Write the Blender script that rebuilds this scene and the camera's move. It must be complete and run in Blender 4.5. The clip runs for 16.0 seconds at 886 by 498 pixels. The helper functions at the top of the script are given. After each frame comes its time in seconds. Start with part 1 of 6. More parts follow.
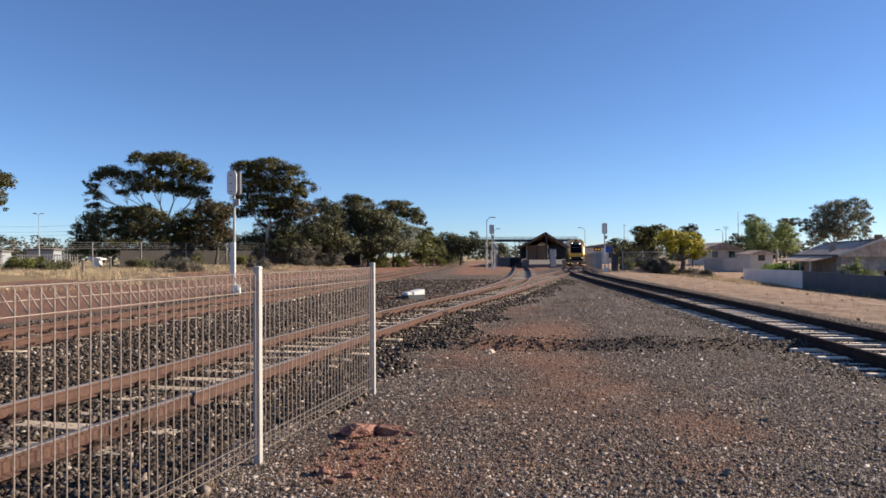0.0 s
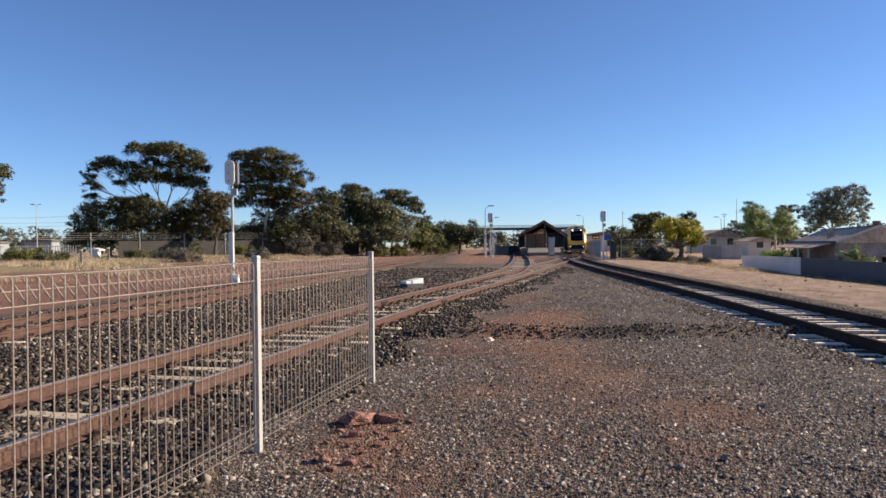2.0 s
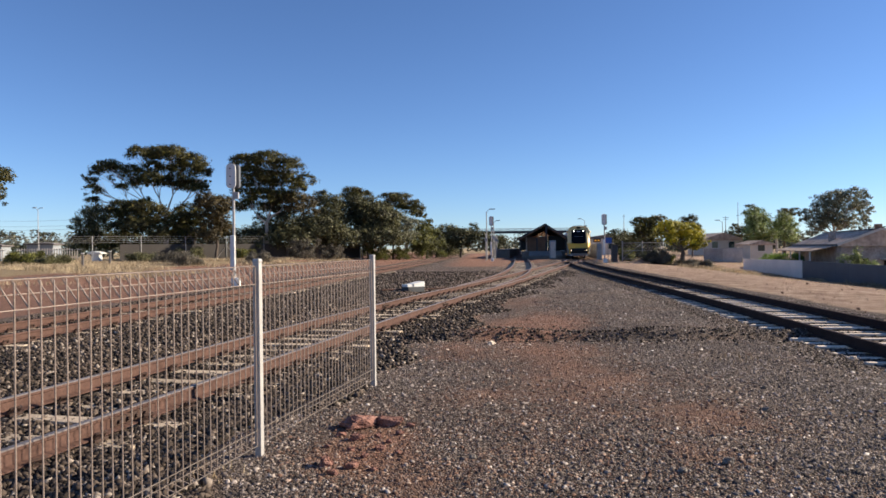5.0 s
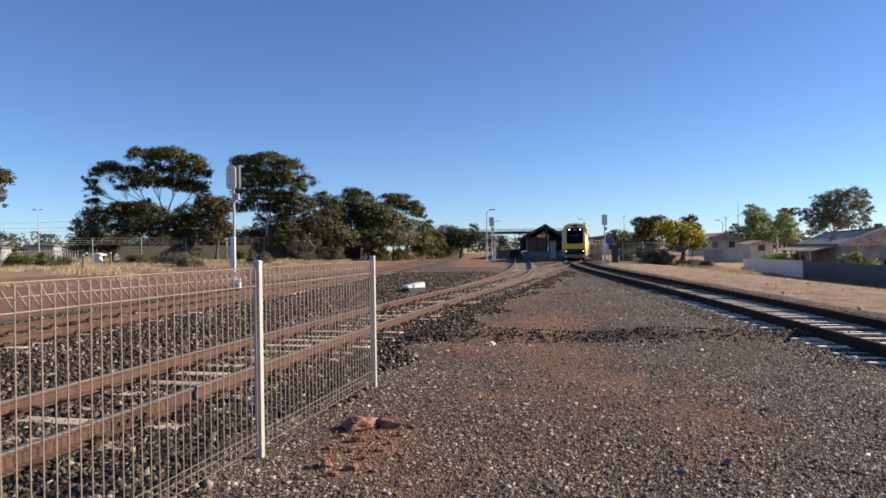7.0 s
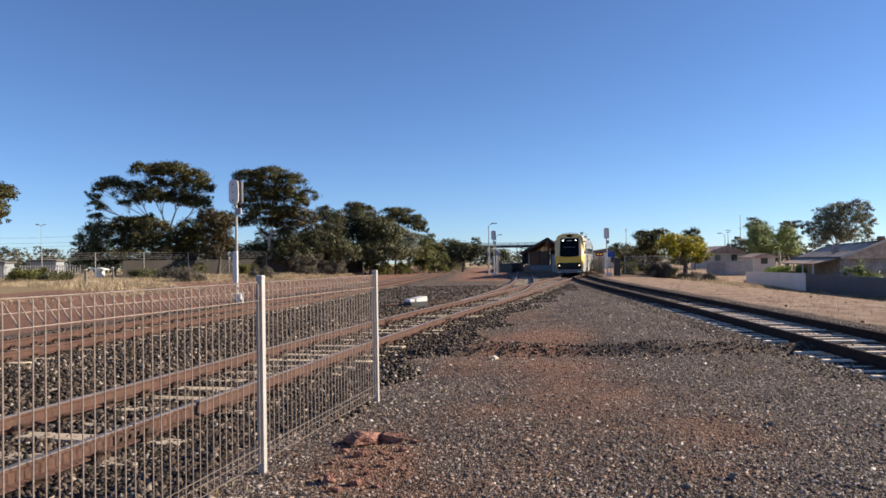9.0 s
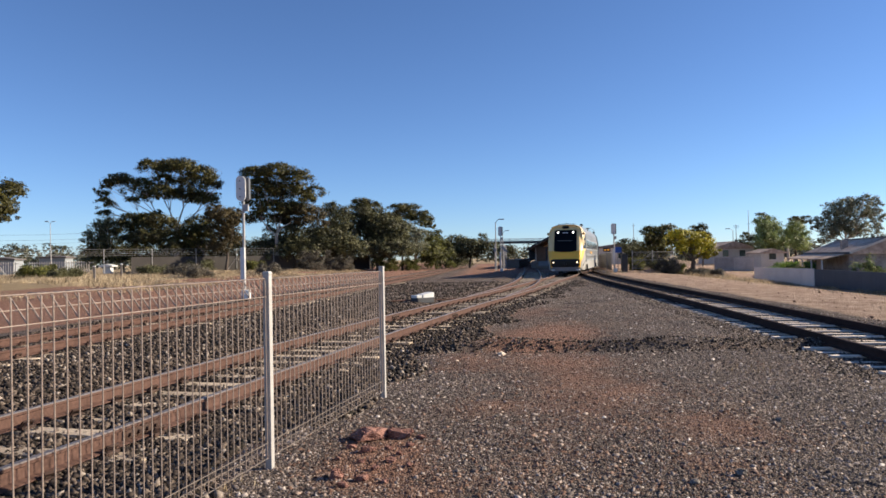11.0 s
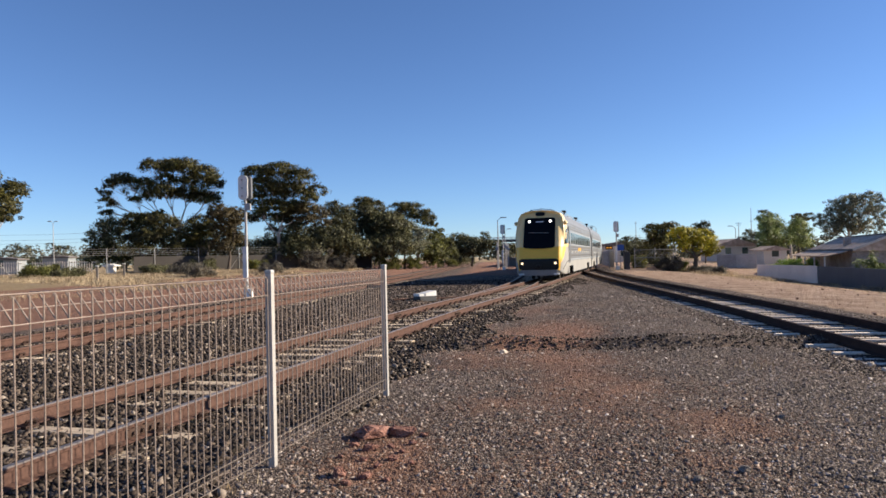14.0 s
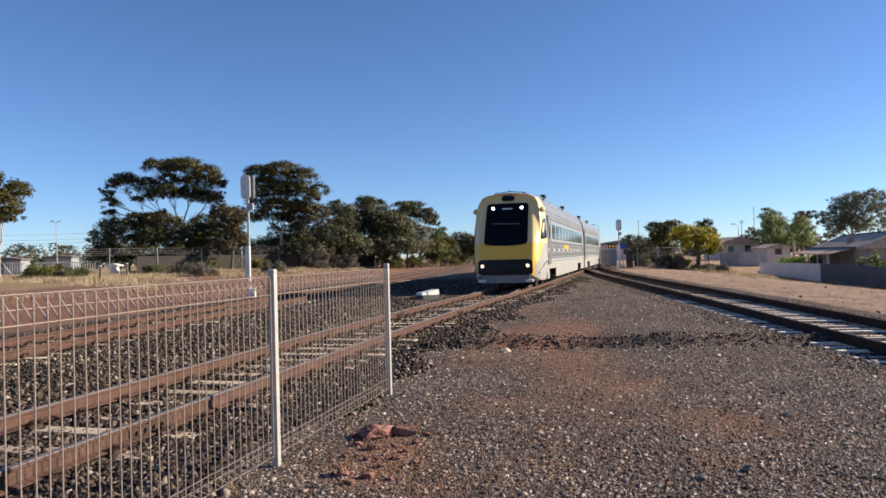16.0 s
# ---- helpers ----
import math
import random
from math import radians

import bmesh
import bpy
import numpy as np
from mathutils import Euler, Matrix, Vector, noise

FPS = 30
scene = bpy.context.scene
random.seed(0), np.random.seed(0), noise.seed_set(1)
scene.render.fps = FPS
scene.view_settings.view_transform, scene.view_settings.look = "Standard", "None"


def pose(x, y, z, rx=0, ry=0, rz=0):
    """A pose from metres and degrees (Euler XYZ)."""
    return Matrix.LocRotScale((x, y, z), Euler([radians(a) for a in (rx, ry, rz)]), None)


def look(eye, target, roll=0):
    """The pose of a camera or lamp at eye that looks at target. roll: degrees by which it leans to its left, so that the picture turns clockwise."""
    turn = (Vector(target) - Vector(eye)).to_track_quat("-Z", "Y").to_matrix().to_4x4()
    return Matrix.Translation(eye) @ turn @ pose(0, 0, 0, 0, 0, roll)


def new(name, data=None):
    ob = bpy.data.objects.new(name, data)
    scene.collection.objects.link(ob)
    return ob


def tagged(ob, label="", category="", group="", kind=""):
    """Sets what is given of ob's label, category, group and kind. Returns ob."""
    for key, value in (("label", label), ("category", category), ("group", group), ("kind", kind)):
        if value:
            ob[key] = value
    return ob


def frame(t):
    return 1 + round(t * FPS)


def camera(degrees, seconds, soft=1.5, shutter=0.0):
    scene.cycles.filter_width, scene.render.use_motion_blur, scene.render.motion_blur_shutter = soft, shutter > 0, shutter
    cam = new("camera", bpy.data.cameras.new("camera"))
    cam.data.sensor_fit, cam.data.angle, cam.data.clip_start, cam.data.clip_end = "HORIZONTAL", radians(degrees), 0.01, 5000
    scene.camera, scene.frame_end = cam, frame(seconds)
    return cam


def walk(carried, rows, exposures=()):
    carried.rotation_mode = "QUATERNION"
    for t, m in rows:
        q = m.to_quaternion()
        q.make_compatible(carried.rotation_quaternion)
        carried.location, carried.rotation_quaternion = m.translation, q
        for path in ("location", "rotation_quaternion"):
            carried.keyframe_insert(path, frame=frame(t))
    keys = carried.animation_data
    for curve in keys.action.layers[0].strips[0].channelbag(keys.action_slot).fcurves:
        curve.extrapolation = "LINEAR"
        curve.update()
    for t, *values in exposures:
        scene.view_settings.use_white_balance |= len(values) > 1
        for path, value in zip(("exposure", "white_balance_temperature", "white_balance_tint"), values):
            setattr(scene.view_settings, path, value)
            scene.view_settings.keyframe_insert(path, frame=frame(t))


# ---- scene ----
cam = camera(65.0, 16.0, soft=1.6)
EYE = (0.0, 0.0, 1.54)
# seconds, pitch up, turn to the left, roll (degrees), sway of the eye (metres)
HELD = (
    (0.0, 0.608, -0.000, -0.379, -0.000, -0.001, -0.001),
    (0.5, 0.495, -0.062, -0.487, 0.002, 0.000, -0.001),
    (1.0, 0.283, -0.101, -0.620, 0.003, -0.000, -0.004),
    (1.5, -0.026, -0.102, -0.677, 0.003, 0.002, -0.002),
    (2.0, -0.318, -0.105, -0.703, 0.004, -0.000, -0.005),
    (2.5, -0.534, -0.092, -0.714, 0.004, 0.002, -0.004),
    (3.0, -0.548, -0.082, -0.691, 0.002, 0.003, -0.005),
    (3.5, -0.429, -0.048, -0.663, 0.003, 0.003, -0.005),
    (4.0, -0.274, 0.008, -0.670, 0.002, 0.003, -0.006),
    (6.5, 0.078, -0.062, -0.797, 0.000, 0.004, -0.003),
    (7.0, 0.008, 0.010, -0.867, 0.001, 0.004, -0.002),
    (7.5, -0.043, 0.086, -0.907, 0.001, 0.004, -0.002),
    (8.0, -0.025, 0.127, -0.945, 0.001, 0.002, -0.004),
    (8.5, 0.389, 0.118, -0.973, 0.005, 0.001, -0.003),
    (9.0, 1.147, 0.160, -1.016, -0.001, -0.007, 0.002),
    (11.5, 0.766, 0.798, -1.122, 0.003, -0.002, -0.001),
    (12.0, 0.744, 0.803, -1.130, 0.002, 0.001, -0.003),
    (12.5, 0.738, 0.829, -1.192, 0.002, 0.001, -0.003),
    (13.0, 0.747, 0.853, -1.232, 0.002, 0.000, -0.003),
    (13.5, 0.740, 0.875, -1.270, 0.004, -0.000, -0.001),
    (14.0, 0.709, 0.921, -1.317, 0.004, -0.001, -0.004),
    (14.5, 0.650, 0.983, -1.360, 0.004, 0.000, -0.003),
    (15.0, 0.625, 1.028, -1.429, 0.004, 0.004, -0.005),
    (15.5, 0.613, 1.071, -1.456, 0.002, 0.003, -0.004),
    (16.0, 0.617, 1.122, -1.472, 0.001, 0.002, -0.002),
)


def held_pose(pitch, turn, roll, dx, dy, dz):
    p, a = radians(pitch), radians(turn)
    eye = Vector(EYE) + Vector((dx, dy, dz))
    way = Vector((-math.sin(a) * math.cos(p), math.cos(a) * math.cos(p), math.sin(p)))
    return look(eye, eye + way, roll)


walk(cam, [(row[0], held_pose(*row[1:])) for row in HELD])

# ---- world, sun, exposure ----
SUN_EL, SUN_AZ = 23.0, 9.0  # degrees above the horizon; degrees from +x towards +y
world = bpy.data.worlds.new("sky")
scene.world = world
world.use_nodes = True
wn = world.node_tree.nodes
sky = wn.new("ShaderNodeTexSky")
sky.sky_type = "NISHITA"
sky.sun_disc = False
sky.sun_elevation = radians(SUN_EL)
sky.sun_rotation = radians(90 - SUN_AZ)
sky.altitude = 2000
sky.air_density, sky.dust_density, sky.ozone_density = 1.0, 0.15, 4.0
tint = wn.new("ShaderNodeMix")
tint.data_type, tint.blend_type = "RGBA", "MULTIPLY"
tint.inputs[0].default_value = 1.0
tint.inputs[7].default_value = (0.91, 1.0, 1.18, 1.0)  # the clear inland sky's deeper blue
world.node_tree.links.new(sky.outputs[0], tint.inputs[6])
world.node_tree.links.new(tint.outputs[2], wn["Background"].inputs[0])
wn["Background"].inputs[1].default_value = 0.067
sun = new("sun", bpy.data.lights.new("sun", "SUN"))
sun.data.energy, sun.data.angle, sun.data.color = 5.0, radians(0.53), (1.0, 0.88, 0.70)
to_sun = Vector((math.cos(radians(SUN_EL)) * math.cos(radians(SUN_AZ)), math.cos(radians(SUN_EL)) * math.sin(radians(SUN_AZ)), math.sin(radians(SUN_EL))))
sun.matrix_world = look(to_sun * 100, (0, 0, 0))
scene.view_settings.exposure = 0.95

# ---- materials ----


def material(name, c1, c2=None, rough=0.8, metal=0.0, scale=8.0, fine=60.0, bump=0.3, dist=0.01, island=0.0, objrand=0.0, third=None, spec=0.3, stretch=(1, 1, 1)):
    """Two-scale noise between c1 and c2, with a third colour in stains, relief, and chance variation by island or object."""
    m = bpy.data.materials.new(name)
    m.use_nodes = True
    n, k = m.node_tree.nodes, m.node_tree.links.new
    b = n["Principled BSDF"]
    b.inputs["Roughness"].default_value = rough
    b.inputs["Metallic"].default_value = metal
    b.inputs["Specular IOR Level"].default_value = spec
    c2 = c2 or tuple(v * 0.8 for v in c1)
    tc = n.new("ShaderNodeTexCoord")
    mp = n.new("ShaderNodeMapping")
    mp.inputs["Scale"].default_value = stretch
    k(tc.outputs["Object"], mp.inputs[0])
    big, small = n.new("ShaderNodeTexNoise"), n.new("ShaderNodeTexNoise")
    for node, s, d in ((big, scale, 3), (small, fine, 4)):
        node.inputs["Scale"].default_value, node.inputs["Detail"].default_value = s, d
        k(mp.outputs[0], node.inputs["Vector"])
    add = n.new("ShaderNodeMath")
    add.operation = "MULTIPLY_ADD"
    add.inputs[1].default_value = 0.5
    k(small.outputs[0], add.inputs[0])
    half = n.new("ShaderNodeMath")
    half.operation = "MULTIPLY"
    half.inputs[1].default_value = 0.5
    k(big.outputs[0], half.inputs[0])
    k(half.outputs[0], add.inputs[2])
    ramp = n.new("ShaderNodeValToRGB")
    ramp.color_ramp.elements[0].position, ramp.color_ramp.elements[1].position = 0.36, 0.64
    ramp.color_ramp.elements[0].color, ramp.color_ramp.elements[1].color = (*c2, 1), (*c1, 1)
    if third:
        e = ramp.color_ramp.elements.new(0.72)
        e.color = (*third, 1)
    k(add.outputs[0], ramp.inputs[0])
    col = ramp.outputs[0]
    for on, node, out in ((island, "ShaderNodeNewGeometry", "Random Per Island"), (objrand, "ShaderNodeObjectInfo", "Random")):
        if on:
            src = n.new(node)
            mr = n.new("ShaderNodeMapRange")
            mr.inputs[3].default_value, mr.inputs[4].default_value = 1 - on, 1 + on
            k(src.outputs[out], mr.inputs[0])
            hsv = n.new("ShaderNodeHueSaturation")
            k(mr.outputs[0], hsv.inputs["Value"])
            k(col, hsv.inputs["Color"])
            col = hsv.outputs[0]
    k(col, b.inputs["Base Color"])
    if bump:
        bp = n.new("ShaderNodeBump")
        bp.inputs["Strength"].default_value, bp.inputs["Distance"].default_value = bump, dist
        k(add.outputs[0], bp.inputs["Height"])
        k(bp.outputs[0], b.inputs["Normal"])
    return m


def glow(name, colour, strength):
    m = bpy.data.materials.new(name)
    m.use_nodes = True
    b = m.node_tree.nodes["Principled BSDF"]
    b.inputs["Base Color"].default_value = (*colour, 1)
    b.inputs["Emission Color"].default_value = (*colour, 1)
    b.inputs["Emission Strength"].default_value = strength
    return m


def stone_material(name, stops, rough=0.9):
    """Stones whose colour is drawn island by island from a ramp."""
    m = bpy.data.materials.new(name)
    m.use_nodes = True
    n, k = m.node_tree.nodes, m.node_tree.links.new
    b = n["Principled BSDF"]
    b.inputs["Roughness"].default_value = rough
    b.inputs["Specular IOR Level"].default_value = 0.25
    g, r = n.new("ShaderNodeNewGeometry"), n.new("ShaderNodeValToRGB")
    els = r.color_ramp.elements
    els[0].position, els[0].color = stops[0][0], (*stops[0][1], 1)
    els[1].position, els[1].color = stops[-1][0], (*stops[-1][1], 1)
    for p, c in stops[1:-1]:
        els.new(p).color = (*c, 1)
    k(g.outputs["Random Per Island"], r.inputs[0])
    no = n.new("ShaderNodeTexNoise")
    no.inputs["Scale"].default_value = 90
    mr = n.new("ShaderNodeMapRange")
    mr.inputs[3].default_value, mr.inputs[4].default_value = 0.7, 1.3
    k(no.outputs[0], mr.inputs[0])
    h = n.new("ShaderNodeHueSaturation")
    k(mr.outputs[0], h.inputs["Value"])
    k(r.outputs[0], h.inputs["Color"])
    k(h.outputs[0], b.inputs["Base Color"])
    return m


def leaf_material(name, dark, light):
    m = bpy.data.materials.new(name)
    m.use_nodes = True
    n, k = m.node_tree.nodes, m.node_tree.links.new
    b = n["Principled BSDF"]
    b.inputs["Roughness"].default_value = 0.55
    b.inputs["Specular IOR Level"].default_value = 0.3
    g, r = n.new("ShaderNodeNewGeometry"), n.new("ShaderNodeValToRGB")
    r.color_ramp.elements[0].color, r.color_ramp.elements[1].color = (*dark, 1), (*light, 1)
    k(g.outputs["Random Per Island"], r.inputs[0])
    # sprig by sprig, noise paints sunlit and shaded foliage into the leaf colour
    tc, no, mr, hs = n.new("ShaderNodeTexCoord"), n.new("ShaderNodeTexNoise"), n.new("ShaderNodeMapRange"), n.new("ShaderNodeHueSaturation")
    no.inputs["Scale"].default_value, no.inputs["Detail"].default_value = 0.75, 3
    k(tc.outputs["Object"], no.inputs["Vector"])
    mr.inputs[1].default_value, mr.inputs[2].default_value = 0.33, 0.67
    mr.inputs[3].default_value, mr.inputs[4].default_value = 0.45, 1.75
    k(no.outputs[0], mr.inputs[0])
    k(mr.outputs[0], hs.inputs["Value"])
    k(r.outputs[0], hs.inputs["Color"])
    k(hs.outputs[0], b.inputs["Base Color"])
    tr = n.new("ShaderNodeBsdfTranslucent")
    k(hs.outputs[0], tr.inputs[0])
    mix = n.new("ShaderNodeMixShader")
    mix.inputs[0].default_value = 0.25
    k(b.outputs[0], mix.inputs[1])
    k(tr.outputs[0], mix.inputs[2])
    k(mix.outputs[0], n["Material Output"].inputs[0])
    return m


M_RAIL = material("rail_rust", (0.115, 0.063, 0.048), (0.058, 0.031, 0.024), rough=0.85, metal=0.0, scale=5, fine=40, third=(0.15, 0.09, 0.068), spec=0.2)
M_RAIL_DARK = material("dark_rail", (0.055, 0.032, 0.027), (0.03, 0.017, 0.015), rough=0.85, metal=0.0, scale=4, fine=40, spec=0.12)
M_RAILTOP = material("rail_running_face", (0.20, 0.17, 0.16), (0.12, 0.10, 0.09), rough=0.5, metal=0.3, scale=3, fine=50, bump=0.1, spec=0.3)
M_SLEEPER = material("timber_sleeper", (0.56, 0.45, 0.33), (0.32, 0.24, 0.17), rough=0.9, scale=3, fine=26, bump=0.6, objrand=0.22, stretch=(1, 8, 8))
M_SLEEPER_PALE = material("concrete_sleeper", (0.86, 0.72, 0.58), (0.62, 0.49, 0.39), rough=0.9, scale=4, fine=50, objrand=0.2)
M_CLIP = material("rail_clip", (0.05, 0.035, 0.03), (0.09, 0.05, 0.035), rough=0.8, metal=0.3, scale=20, fine=80)
M_GALV = material("galvanised_steel", (0.4, 0.376, 0.352), (0.288, 0.272, 0.264), rough=0.5, metal=0.25, scale=9, fine=70, bump=0.1)
M_POST = material("painted_post", (0.45, 0.425, 0.395), (0.35, 0.325, 0.305), rough=0.5, metal=0.15, scale=6, fine=80, bump=0.1)
M_WIRE = material("fence_wire", (0.38, 0.295, 0.245), (0.21, 0.16, 0.13), rough=0.5, metal=0.25, scale=6, fine=50, bump=0.1)
M_WHITE = material("white_paint", (0.74, 0.72, 0.69), (0.6, 0.575, 0.54), rough=0.6, scale=2, fine=30, bump=0.1)
M_GREYP = material("grey_paint", (0.288, 0.304, 0.32), (0.224, 0.24, 0.256), rough=0.6, scale=3, fine=30, bump=0.1)
M_HOOD = material("dark_grey_hood", (0.13, 0.13, 0.135), (0.09, 0.09, 0.095), rough=0.6, scale=3, fine=30, bump=0.1)
M_BLACK = material("black_plastic", (0.009, 0.009, 0.01), (0.005, 0.005, 0.006), rough=0.4, scale=4, fine=40, bump=0.05, spec=0.25)
M_BARK = material("pale_bark", (0.58, 0.51, 0.44), (0.30, 0.25, 0.21), rough=0.9, scale=1.5, fine=9, bump=0.5, stretch=(1, 1, 0.3))
M_BARK_DARK = material("dark_bark", (0.13, 0.1, 0.08), (0.07, 0.055, 0.045), rough=0.95, scale=2, fine=10, bump=0.5)
M_EUC = leaf_material("gum_leaves", (0.009, 0.011, 0.004), (0.112, 0.097, 0.022))
M_EUC_GREY = leaf_material("grey_green_leaves", (0.018, 0.019, 0.009), (0.155, 0.147, 0.068))
M_OLIVE = leaf_material("olive_leaves", (0.026, 0.025, 0.009), (0.13, 0.11, 0.034))
M_RUST = leaf_material("russet_leaves", (0.022, 0.017, 0.008), (0.10, 0.074, 0.028))
M_SCRUB = leaf_material("scrub_leaves", (0.03, 0.035, 0.011), (0.15, 0.145, 0.03))
M_WATTLE = leaf_material("wattle_leaves", (0.12, 0.118, 0.0095), (0.39, 0.32, 0.022))
M_PEPPER = leaf_material("pepper_tree_leaves", (0.085, 0.119, 0.034), (0.289, 0.323, 0.111))
M_BLUE_GUM = leaf_material("hazy_gum_leaves", (0.07, 0.075, 0.045), (0.25, 0.245, 0.16))
M_FARWOOD = leaf_material("distant_leaves", (0.03, 0.036, 0.024), (0.12, 0.118, 0.075))
M_WHITEWALL = material("white_wall_paint", (0.90, 0.81, 0.73), (0.78, 0.69, 0.62), rough=0.8, scale=0.8, fine=14, bump=0.1)
M_LIME = leaf_material("lime_shrub_leaves", (0.102, 0.17, 0.0255), (0.272, 0.357, 0.068))
M_TWIG = leaf_material("twiggy_scrub", (0.055, 0.048, 0.036), (0.15, 0.128, 0.095))
M_STRAW = leaf_material("dry_grass_blades", (0.20, 0.14, 0.08), (0.48, 0.38, 0.245))
M_GRAVEL = stone_material("gravel_stones", ((0, (0.028, 0.022, 0.020)), (0.28, (0.08, 0.064, 0.057)), (0.55, (0.17, 0.137, 0.119)), (0.80, (0.305, 0.245, 0.208)), (0.96, (0.43, 0.36, 0.315)), (1, (0.66, 0.59, 0.53))))
M_BALLAST = stone_material("ballast_stones", ((0, (0.010, 0.008, 0.006)), (0.35, (0.034, 0.025, 0.020)), (0.7, (0.083, 0.061, 0.048)), (0.93, (0.16, 0.122, 0.097)), (1, (0.34, 0.285, 0.24))))
M_REDGRAVEL = stone_material("red_gravel_stones", ((0, (0.05, 0.026, 0.019)), (0.4, (0.14, 0.078, 0.055)), (0.78, (0.255, 0.16, 0.118)), (1, (0.45, 0.36, 0.30))))
M_REDROCK = material("red_rock", (0.33, 0.175, 0.135), (0.13, 0.055, 0.042), rough=0.95, scale=9, fine=60, bump=0.9, dist=0.03, third=(0.46, 0.31, 0.25))
M_YELLOW = material("yellow_paint", (0.90, 0.50, 0.06), (0.83, 0.455, 0.052), rough=0.3, scale=1.5, fine=20, bump=0.0, spec=0.5)
M_CREAM = material("pale_yellow_paint", (0.80, 0.585, 0.275), (0.73, 0.53, 0.24), rough=0.3, scale=1.5, fine=20, bump=0.0, spec=0.5)
M_STEEL = material("ribbed_stainless", (0.215, 0.213, 0.21), (0.17, 0.168, 0.166), rough=0.45, metal=0.55, scale=1, fine=14, bump=0.05)
M_SKIRT = material("white_skirt", (0.36, 0.345, 0.32), (0.28, 0.265, 0.245), rough=0.5, scale=1.2, fine=14, bump=0.0)
M_BUMPER = material("grey_bumper", (0.24, 0.23, 0.23), (0.18, 0.17, 0.17), rough=0.5, scale=2, fine=20, bump=0.05)
M_GLASS = material("dark_glass", (0.004, 0.005, 0.007), (0.003, 0.004, 0.005), rough=0.06, scale=1, fine=5, bump=0, spec=0.14)
M_PANE = material("tinted_pane", (0.03, 0.05, 0.052), (0.022, 0.038, 0.04), rough=0.08, scale=1, fine=5, bump=0, spec=0.6)
M_LIGHT = glow("headlight_glow", (1.0, 0.95, 0.85), 4.0)
M_LIGHT_WARM = glow("warm_headlight_glow", (1.0, 0.74, 0.45), 0.95)
M_BARS = glow("lit_destination_bars", (0.5, 0.55, 0.65), 0.1)
M_AMBER = glow("amber_display", (1.0, 0.42, 0.05), 0.22)
M_BOGIE = material("bogie_steel", (0.045, 0.04, 0.038), (0.025, 0.022, 0.02), rough=0.8, metal=0.3, scale=4, fine=30)
M_ORANGE = material("orange_band", (0.75, 0.38, 0.05), rough=0.4, bump=0)
M_BRICK = material("station_wall", (0.272, 0.16, 0.104), (0.2, 0.112, 0.072), rough=0.9, scale=2, fine=20)
M_ROOF = material("rusty_roof_sheet", (0.288, 0.16, 0.104), (0.216, 0.112, 0.072), rough=0.7, metal=0.1, scale=1, fine=8)
M_DARKMETAL = material("dark_steel", (0.06, 0.06, 0.065), (0.04, 0.04, 0.043), rough=0.6, scale=2, fine=20)
M_CONC = material("platform_concrete", (0.24, 0.205, 0.175), (0.17, 0.145, 0.125), rough=0.9, scale=1.5, fine=20)
M_CLOTH = material("shade_cloth", (0.062, 0.054, 0.049), (0.042, 0.037, 0.034), rough=0.95, scale=0.6, fine=30)
M_BLUE = material("blue_sign", (0.025, 0.085, 0.34), (0.02, 0.07, 0.28), rough=0.4, bump=0)
M_FENCE_DARK = material("dark_sheet_fence", (0.095, 0.105, 0.12), (0.075, 0.082, 0.095), rough=0.6, scale=0.8, fine=20, bump=0.1)
M_FENCE_GREY = material("weathered_fence", (0.46, 0.43, 0.40), (0.31, 0.285, 0.265), rough=0.9, scale=1, fine=10, objrand=0.2)
M_STONEWALL = material("stone_house_wall", (0.45, 0.378, 0.324), (0.234, 0.18, 0.153), rough=0.9, scale=1.2, fine=6, bump=0.6, dist=0.04)
M_IRON = material("old_roof_iron", (0.19, 0.165, 0.15), (0.11, 0.092, 0.085), rough=0.85, metal=0.0, scale=0.6, fine=9)
M_WALLP = material("pale_house_wall", (0.62, 0.56, 0.49), (0.50, 0.445, 0.39), rough=0.85, scale=0.7, fine=10)
M_IRON_PALE = material("pale_roof_iron", (0.66, 0.50, 0.385), (0.33, 0.235, 0.18), rough=0.9, metal=0.0, scale=0.5, fine=3, stretch=(1, 0.45, 1), third=(0.66, 0.55, 0.46), spec=0.1)


M_SOFFIT = material("canopy_lining", (0.72, 0.56, 0.44), (0.56, 0.43, 0.33), rough=0.8, scale=1, fine=10)


M_WIRE_DIRTY = material("dirty_fence_wire", (0.22, 0.18, 0.15), (0.12, 0.095, 0.08), rough=0.8, metal=0.1, scale=6, fine=50, bump=0.1)


# ---- mesh helpers ----


def part(name, bm, mats, parent=None, label="", m=None, smooth=False):
    """Links a bmesh as one mesh object under a thing or part."""
    me = bpy.data.meshes.new(name)
    bm.to_mesh(me)
    bm.free()
    if smooth:
        me.polygons.foreach_set("use_smooth", [True] * len(me.polygons))
    for mat in mats if isinstance(mats, (list, tuple)) else [mats]:
        me.materials.append(mat)
    ob = new(name, me)
    if parent:
        ob.parent = parent
    if m is not None:
        ob.matrix_basis = m
    return tagged(ob, label) if label else ob


def again(ob, m, parent=None):
    """Another object on the same mesh."""
    o = new(ob.name.split(".")[0], ob.data)
    o.parent = parent or ob.parent
    o.matrix_basis = m
    if "label" in ob:
        o["label"] = ob["label"]
    return o


def empty(name, m, label, category, group="", kind=""):
    ob = new(name)
    ob.matrix_basis = m
    return tagged(ob, label, category, group, kind)


